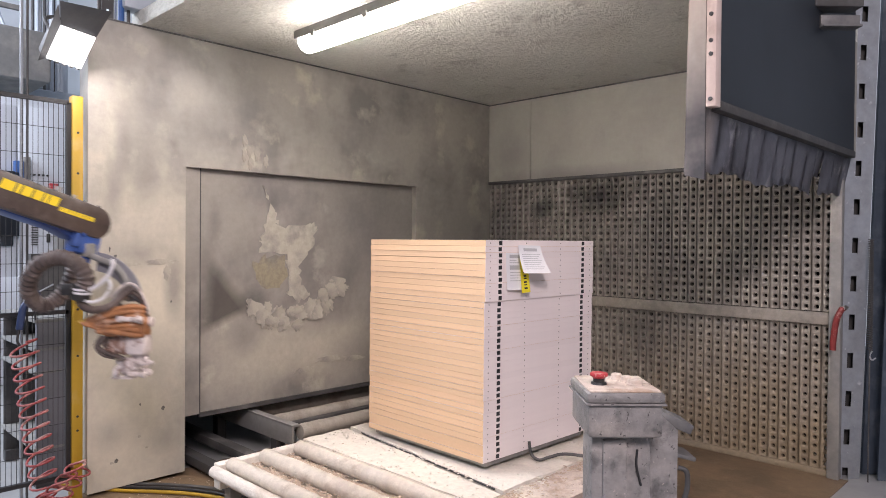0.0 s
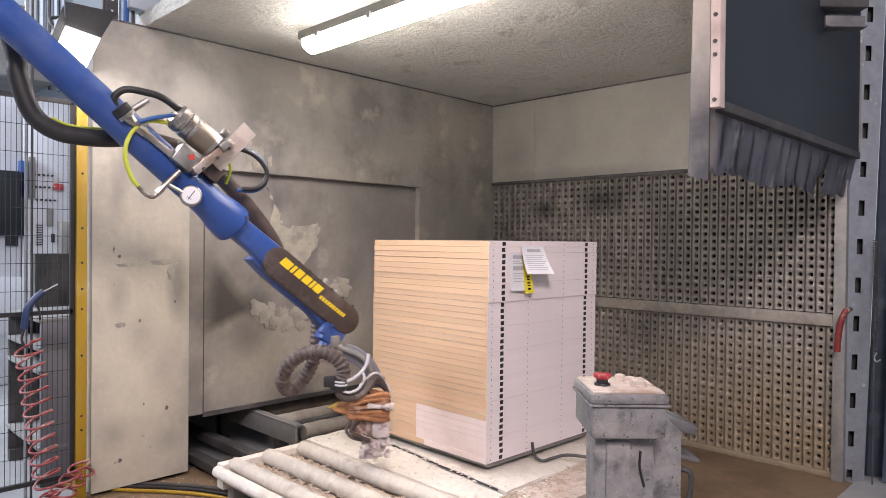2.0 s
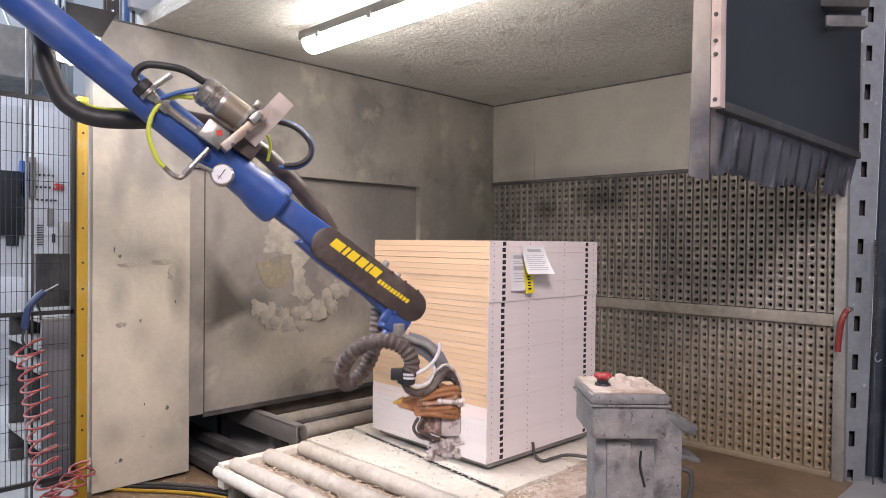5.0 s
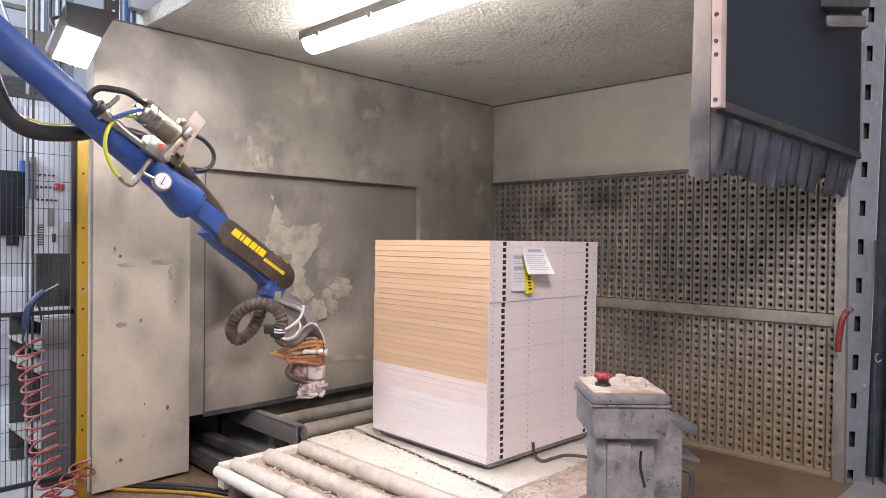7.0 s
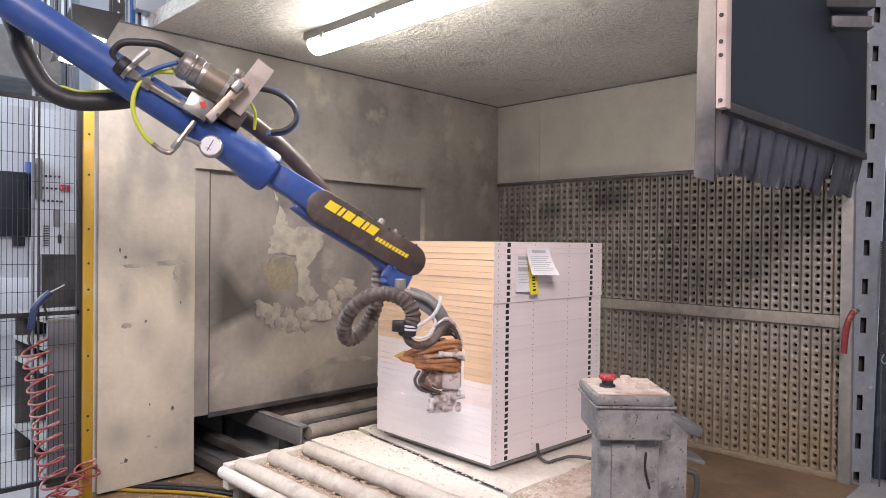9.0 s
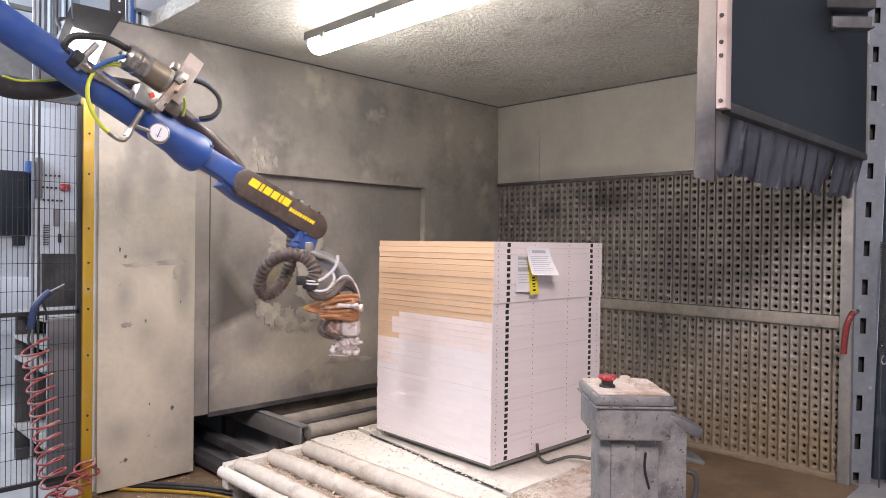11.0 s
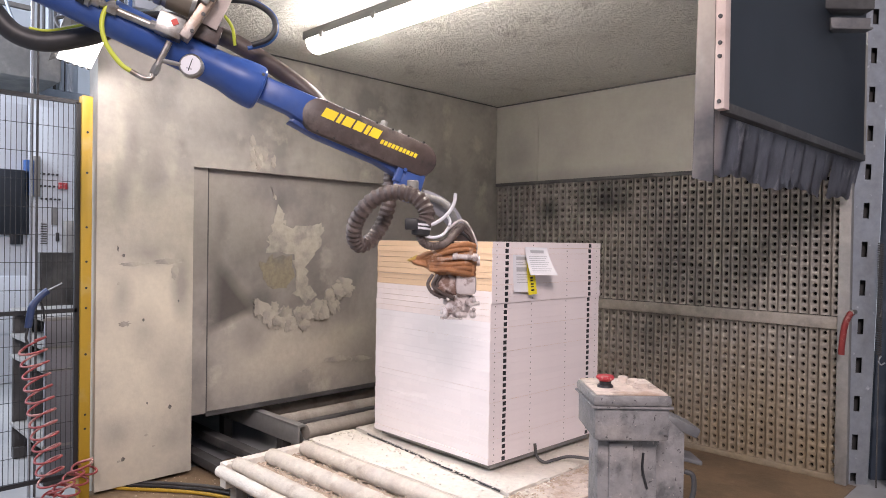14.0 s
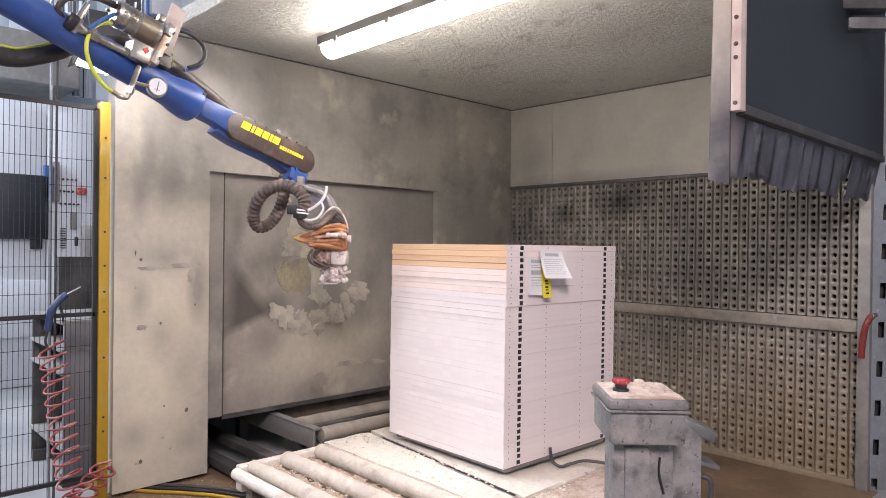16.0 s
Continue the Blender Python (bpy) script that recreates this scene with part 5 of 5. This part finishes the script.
pts = spline([(0.050, -0.14, -0.205), (0.070, -0.14, -0.145), (0.028, -0.135, -0.083), (-0.054, -0.12, -0.062), (-0.143, -0.10, -0.092), (-0.207, -0.06, -0.160), (-0.230, -0.01, -0.228), (-0.214, 0.04, -0.272), (-0.170, 0.075, -0.252), (-0.128, 0.09, -0.190), (-0.100, 0.09, -0.110), (-0.092, 0.085, -0.02), (-0.085, 0.08, 0.06)], 7)
tube(bm, pts, 0.028, 18, 0.006)
part("corrugated_hose", bm, M_CORR, head, "dusty brown corrugated hose", smooth=24)
bm = bmesh.new()
lathe(bm, [(0, 0.030), (0.005, 0.036), (0.055, 0.037), (0.06, 0.030)], pose(0.045, -0.14, -0.232, 0, -84, 0), 16)
box(bm, 0.05, 0.035, 0.045, pose(0.012, -0.165, -0.188), 0.006)
part("hose_clamp", bm, M_RUBBER, head, "black hose clamp")
for z in (-0.172, -0.186):
    part("cable_tie", lathe(bmesh.new(), [(0, 0.0385), (0.004, 0.0395), (0.008, 0.0385)], pose(0.048, -0.14, z - 0.02, 0, -84, 0), 18), M_PAPER, head, "white cable tie")
part("cable_loop", tube(bmesh.new(), spline([(0.040, -0.14, -0.225), (0.058, -0.135, -0.258), (0.095, -0.12, -0.272), (0.145, -0.10, -0.257), (0.189, -0.07, -0.212), (0.215, -0.05, -0.19)], 8), 0.015, 10, 0.002), M_CORR, head)
for dz, r, mt in ((0.0, 0.007, M_CORR), (0.018, 0.005, M_GUN), (-0.016, 0.006, M_CORR), (-0.034, 0.005, M_RUBBER)):
    part("gun_line", tube(bmesh.new(), spline([(0.150 - dz, -0.07, -0.245 + dz), (0.171, -0.07, -0.205 + dz), (0.206, -0.06, -0.186 + dz), (0.240, -0.05, -0.210 + dz), (0.262 + dz * 0.4, -0.04, -0.262), (0.266, -0.03, -0.31)], 8), r, 8), mt, head)
part("pale_tube", tube(bmesh.new(), spline([(0.085, -0.15, -0.19), (0.12, -0.15, -0.172), (0.157, -0.15, -0.138), (0.176, -0.15, -0.100), (0.180, -0.15, -0.066)], 8), 0.007, 8), M_PAPER, head, "pale plastic tube end")
part("pale_tube", tube(bmesh.new(), spline([(0.064, -0.15, -0.232), (0.10, -0.15, -0.238), (0.138, -0.14, -0.222), (0.160, -0.13, -0.180), (0.150, -0.12, -0.150)], 8), 0.006, 8), M_PAPER, head, "pale plastic tube")
bm = bmesh.new()
outer = [(0.02 + 0.215 * math.sin(a), -0.255 + 0.215 * math.cos(a)) for a in [radians(8 + 8 * k) for k in range(11)]]
inner = [(0.02 + 0.150 * math.sin(a), -0.255 + 0.135 * math.cos(a)) for a in [radians(88 - 8 * k) for k in range(11)]]
prism(bm, outer + inner, 0.012, pose(0, 0.0, 0), 0.002)
part("bracket", bm, M_SHELF, head, "curved grey bracket plate")
bm = bmesh.new()
prism(bm, [(0.0, -0.328), (0.05, -0.306), (0.10, -0.290), (0.19, -0.258), (0.258, -0.256), (0.272, -0.33), (0.262, -0.395), (0.18, -0.392), (0.10, -0.380), (0.045, -0.352)], 0.095, pose(0, -0.03, 0), 0.022)
bmesh.ops.subdivide_edges(bm, edges=bm.edges, cuts=3, use_grid_fill=True)
for v in bm.verts:
    fold = math.sin((v.co.z + 0.28 * v.co.x) * 190 + 5 * noise.noise(v.co * 9))
    v.co += Vector((0.010 * noise.noise(v.co * 18), 0.014 * noise.noise(v.co * 17 + Vector((3, 1, 2))) - 0.004 * fold, 0.012 * noise.noise(v.co * 21)))
part("cloth_wrap", bm, M_TAPE, head, "tan cloth wrapped round the gun", smooth=60)
wrap_rng = random.Random(17)
for k in range(7):
    z0, z1 = -0.322 - 0.006 * k, -0.262 - 0.019 * k
    bm = bmesh.new()
    tube(bm, spline([(0.03 + 0.012 * k, -0.055, z0), (0.09, -0.084, z0 + 0.35 * (z1 - z0)), (0.16, -0.090 + wrap_rng.uniform(-0.006, 0.006), z0 + 0.7 * (z1 - z0) + wrap_rng.uniform(-0.008, 0.008)), (0.225, -0.084, z1), (0.262, -0.05, z1 - 0.008)], 7), wrap_rng.uniform(0.006, 0.011), 8, 0.001)
    part("cloth_fold", bm, M_TAPE, head, "twisted fold of tan cloth", smooth=60)
bm = bmesh.new()
prism(bm, [(-0.012, -0.330), (0.03, -0.308), (0.045, -0.316), (0.03, -0.345)], 0.05, pose(0, -0.04, 0), 0.008)
part("cloth_tip", bm, mat("yellow_stained_cloth", (0.52, 0.36, 0.06), 0.6, 0.0, (0.2, 30), ((0.40, 0.20, 0.08), 16, 0.5, 0.7), 0.3, 50), head, "yellow-stained cloth corner")
bm = bmesh.new()
lathe(bm, [(0, 0.008), (0.003, 0.013), (0.02, 0.014), (0.022, 0.010), (0.08, 0.011), (0.083, 0.016), (0.10, 0.016), (0.103, 0.010)], pose(0.172, -0.098, -0.311, 0, 2, 0), 14)
part("side_fitting", bm, M_GUN, head, "white spattered fitting")
bm = bmesh.new()
box(bm, 0.085, 0.09, 0.085, pose(0.228, -0.02, -0.425), 0.018)
cyl(bm, 0.022, 0.020, 0.10, pose(0.235, -0.02, -0.33, 0, 90, 0), 14)
cyl(bm, 0.035, 0.030, 0.08, pose(0.225, 0.0, -0.465), 14)
part("gun_body", bm, M_GUN, head)
bm = bmesh.new()
box(bm, 0.10, 0.07, 0.075, pose(0.145, -0.02, -0.420, 0, 14, 0), 0.014)
box(bm, 0.05, 0.05, 0.05, pose(0.120, -0.04, -0.455, 20, 30, 0), 0.010)
bmesh.ops.subdivide_edges(bm, edges=bm.edges, cuts=2, use_grid_fill=True)
for v in bm.verts:
    v.co += Vector((0.012 * noise.noise(v.co * 25), 0.012 * noise.noise(v.co * 23 + Vector((1, 5, 2))), 0.012 * noise.noise(v.co * 27)))
part("wrapped_valve", bm, mat("grimy_wrapped_valve", (0.22, 0.13, 0.10), 0.6, 0.0, (0.25, 30), ((0.58, 0.48, 0.44), 20, 0.50, 0.64, 6.0), 0.4, 50), head, "grimy cloth-wrapped valve", smooth=60)
bm = bmesh.new()
lathe(bm, [(-0.05, 0.024), (-0.03, 0.036), (0.03, 0.040), (0.05, 0.030), (0.07, 0.016)], pose(0.20, -0.01, -0.515, 0, 0, 55), 16)
crumb_rng = random.Random(23)
for k in range(34):
    ball(bm, crumb_rng.uniform(0.007, 0.017), pose(0.195 + crumb_rng.uniform(-0.072, 0.070), -0.02 + crumb_rng.uniform(-0.045, 0.03), -0.522 + crumb_rng.uniform(-0.030, 0.036)), 6)
box(bm, 0.09, 0.05, 0.006, pose(0.172, -0.03, -0.563), 0.001)
cyl(bm, 0.010, 0.008, 0.05, pose(0.262, -0.02, -0.505, 0, 80, 0), 10)
part("nozzle", bm, M_GUN, head, "spray nozzle crusted with paint")
for q in ((0.0, 0.0, 0.0), (0.02, -0.012, 0.012), (0.035, 0.01, 0.004)):
    part("gun_cable", tube(bmesh.new(), spline([(0.095 + q[0], -0.07 + q[1], -0.385), (0.076 + q[0], -0.075 + q[1], -0.425), (0.100 + q[0], -0.07 + q[1], -0.462 + q[2]), (0.15 + q[0], -0.06, -0.478)], 6), 0.007, 8), M_CORR, head)

ARM = [
    (0.0, 0.722, -3.593, 1.503, 111.0, -14.8),
    (0.5, 1.023, -3.259, 1.387, 79.4, -25.3),
    (1.0, 1.335, -2.813, 1.268, 68.4, -34.9),
    (1.5, 1.3, -2.631, 1.212, 73.4, -37.5),
    (2.0, 1.047, -2.63, 1.217, 84.0, -36.8),
    (2.5, 0.802, -2.629, 1.22, 94.5, -36.3),
    (3.0, 0.636, -2.625, 1.223, 101.4, -35.6),
    (3.5, 0.865, -2.631, 1.221, 91.8, -36.2),
    (4.0, 1.113, -2.634, 1.216, 81.6, -36.7),
    (4.2, 1.217, -2.638, 1.217, 77.4, -37.1),
    (4.5, 1.335, -2.64, 1.216, 72.8, -37.4),
    (4.75, 1.4, -2.64, 1.225, 70.5, -37.3),
    (5.0, 1.41, -2.63, 1.3, 69.8, -34.3),
    (5.2, 1.365, -2.625, 1.332, 71.2, -33),
    (5.6, 1.19, -2.62, 1.333, 77.6, -32.3),
    (6.0, 1.0, -2.617, 1.333, 85, -31.7),
    (6.3, 0.856, -2.614, 1.333, 90.7, -31.3),
    (6.5, 0.754, -2.613, 1.334, 94.9, -31.1),
    (7.0, 0.534, -2.593, 1.347, 102.3, -30.0),
    (7.5, 0.579, -2.617, 1.461, 100.9, -26.2),
    (8.0, 0.835, -2.634, 1.459, 90.6, -26.8),
    (8.5, 1.089, -2.641, 1.456, 80.1, -27.4),
    (9.0, 1.357, -2.644, 1.455, 70.3, -28.1),
    (9.2, 1.419, -2.649, 1.46, 68.7, -28.7),
    (9.4, 1.455, -2.655, 1.475, 67.5, -28.4),
    (9.65, 1.465, -2.67, 1.565, 67, -25),
    (9.85, 1.415, -2.675, 1.577, 69, -24.6),
    (10.3, 1.195, -2.673, 1.576, 77.5, -24),
    (10.8, 0.92, -2.671, 1.575, 88.5, -23.4),
    (11.3, 0.643, -2.67, 1.574, 100.3, -22.9),
    (11.5, 0.619, -2.673, 1.596, 101.3, -22.1),
    (12.0, 0.675, -2.687, 1.699, 99.0, -19.1),
    (12.5, 0.921, -2.694, 1.698, 88.5, -19.4),
    (13.0, 1.162, -2.703, 1.696, 78.3, -20.2),
    (13.5, 1.435, -2.709, 1.692, 67.6, -21.0),
    (14.0, 1.442, -2.719, 1.796, 67.4, -17.8),
    (14.5, 1.218, -2.713, 1.818, 76.0, -16.5),
    (15.0, 0.966, -2.707, 1.819, 86.5, -15.8),
    (15.5, 0.726, -2.699, 1.822, 97.0, -15.2),
    (16.0, 0.622, -2.696, 1.869, 101.2, -13.5)]


def link(x, y, z, yaw, pitch):
    return Matrix.Translation((x, y, z)) @ Euler((0, 0, radians(yaw))).to_matrix().to_4x4() @ Euler((0, radians(-pitch), 0)).to_matrix().to_4x4()


# the robot's foot beside the booth, and the link that carries the arm
SHOULDER = Vector((1.05, -4.70, 1.00))
base = thing("machine_pedestal", pose(SHOULDER.x, SHOULDER.y, 0), "blue machine pedestal bolted to the hall floor", "pedestal")
part("foot_plate", C(0.34, 0.34, 0.04, pose(0, 0, 0.016), 32), M_DARKSTEEL_SHADE, base)
part("column", lathe(bmesh.new(), [(0.03, 0.28), (0.08, 0.25), (0.55, 0.22), (0.66, 0.26), (0.74, 0.26)], pose(0, 0, 0, 0, -90, 0), 32), M_BLUE, base)
part("shoulder_housing", B(0.46, 0.46, 0.52, 0, 0, 0.98, 0.06), M_BLUE, base)
for k in range(8):
    part("anchor_bolt", C(0.016, 0.016, 0.03, pose(0.30 * math.cos(k * math.tau / 8), 0.30 * math.sin(k * math.tau / 8), 0.05), 6), M_STEEL, base)
ELBOW = Vector((-1.78, -0.062, 0.073))
bm = bmesh.new()
lathe(bm, [(-0.10, 0.06), (-0.09, 0.10), (0.09, 0.10), (0.10, 0.06)], pose(0, 0, 0, 0, 0, 90), 24)
box(bm, 0.13, 0.13, 1.24, pose(0, 0, -0.64), 0.03)
lower_link = part("lower_link", bm, M_BLUE, robot, "blue lower link")


def carry(m):
    """The lower link hangs from the elbow and points at the shoulder; its pose in the arm's space."""
    top = m @ ELBOW
    z = (top - SHOULDER).normalized()
    x = Vector((1, 0, 0)).cross(z).cross(z).normalized() * -1
    y = z.cross(x)
    w = Matrix((x, y, z)).transposed().to_4x4()
    w.translation = top
    return m.inverted() @ w


def motions():
    rows = [(t, link(*r)) for t, *r in ARM]
    walk(robot, rows)
    walk(lower_link, [(t, carry(m)) for t, m in rows])
    level = Euler((0, 0, radians(45))).to_matrix().to_4x4()
    walk(head, [(t, Matrix.Translation(WRIST) @ m.to_3x3().inverted().to_4x4() @ level) for t, m in rows])
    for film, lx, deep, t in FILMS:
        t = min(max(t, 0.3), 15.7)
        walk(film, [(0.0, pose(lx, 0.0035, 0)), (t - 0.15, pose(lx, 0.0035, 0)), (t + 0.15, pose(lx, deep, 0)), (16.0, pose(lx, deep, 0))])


motions()
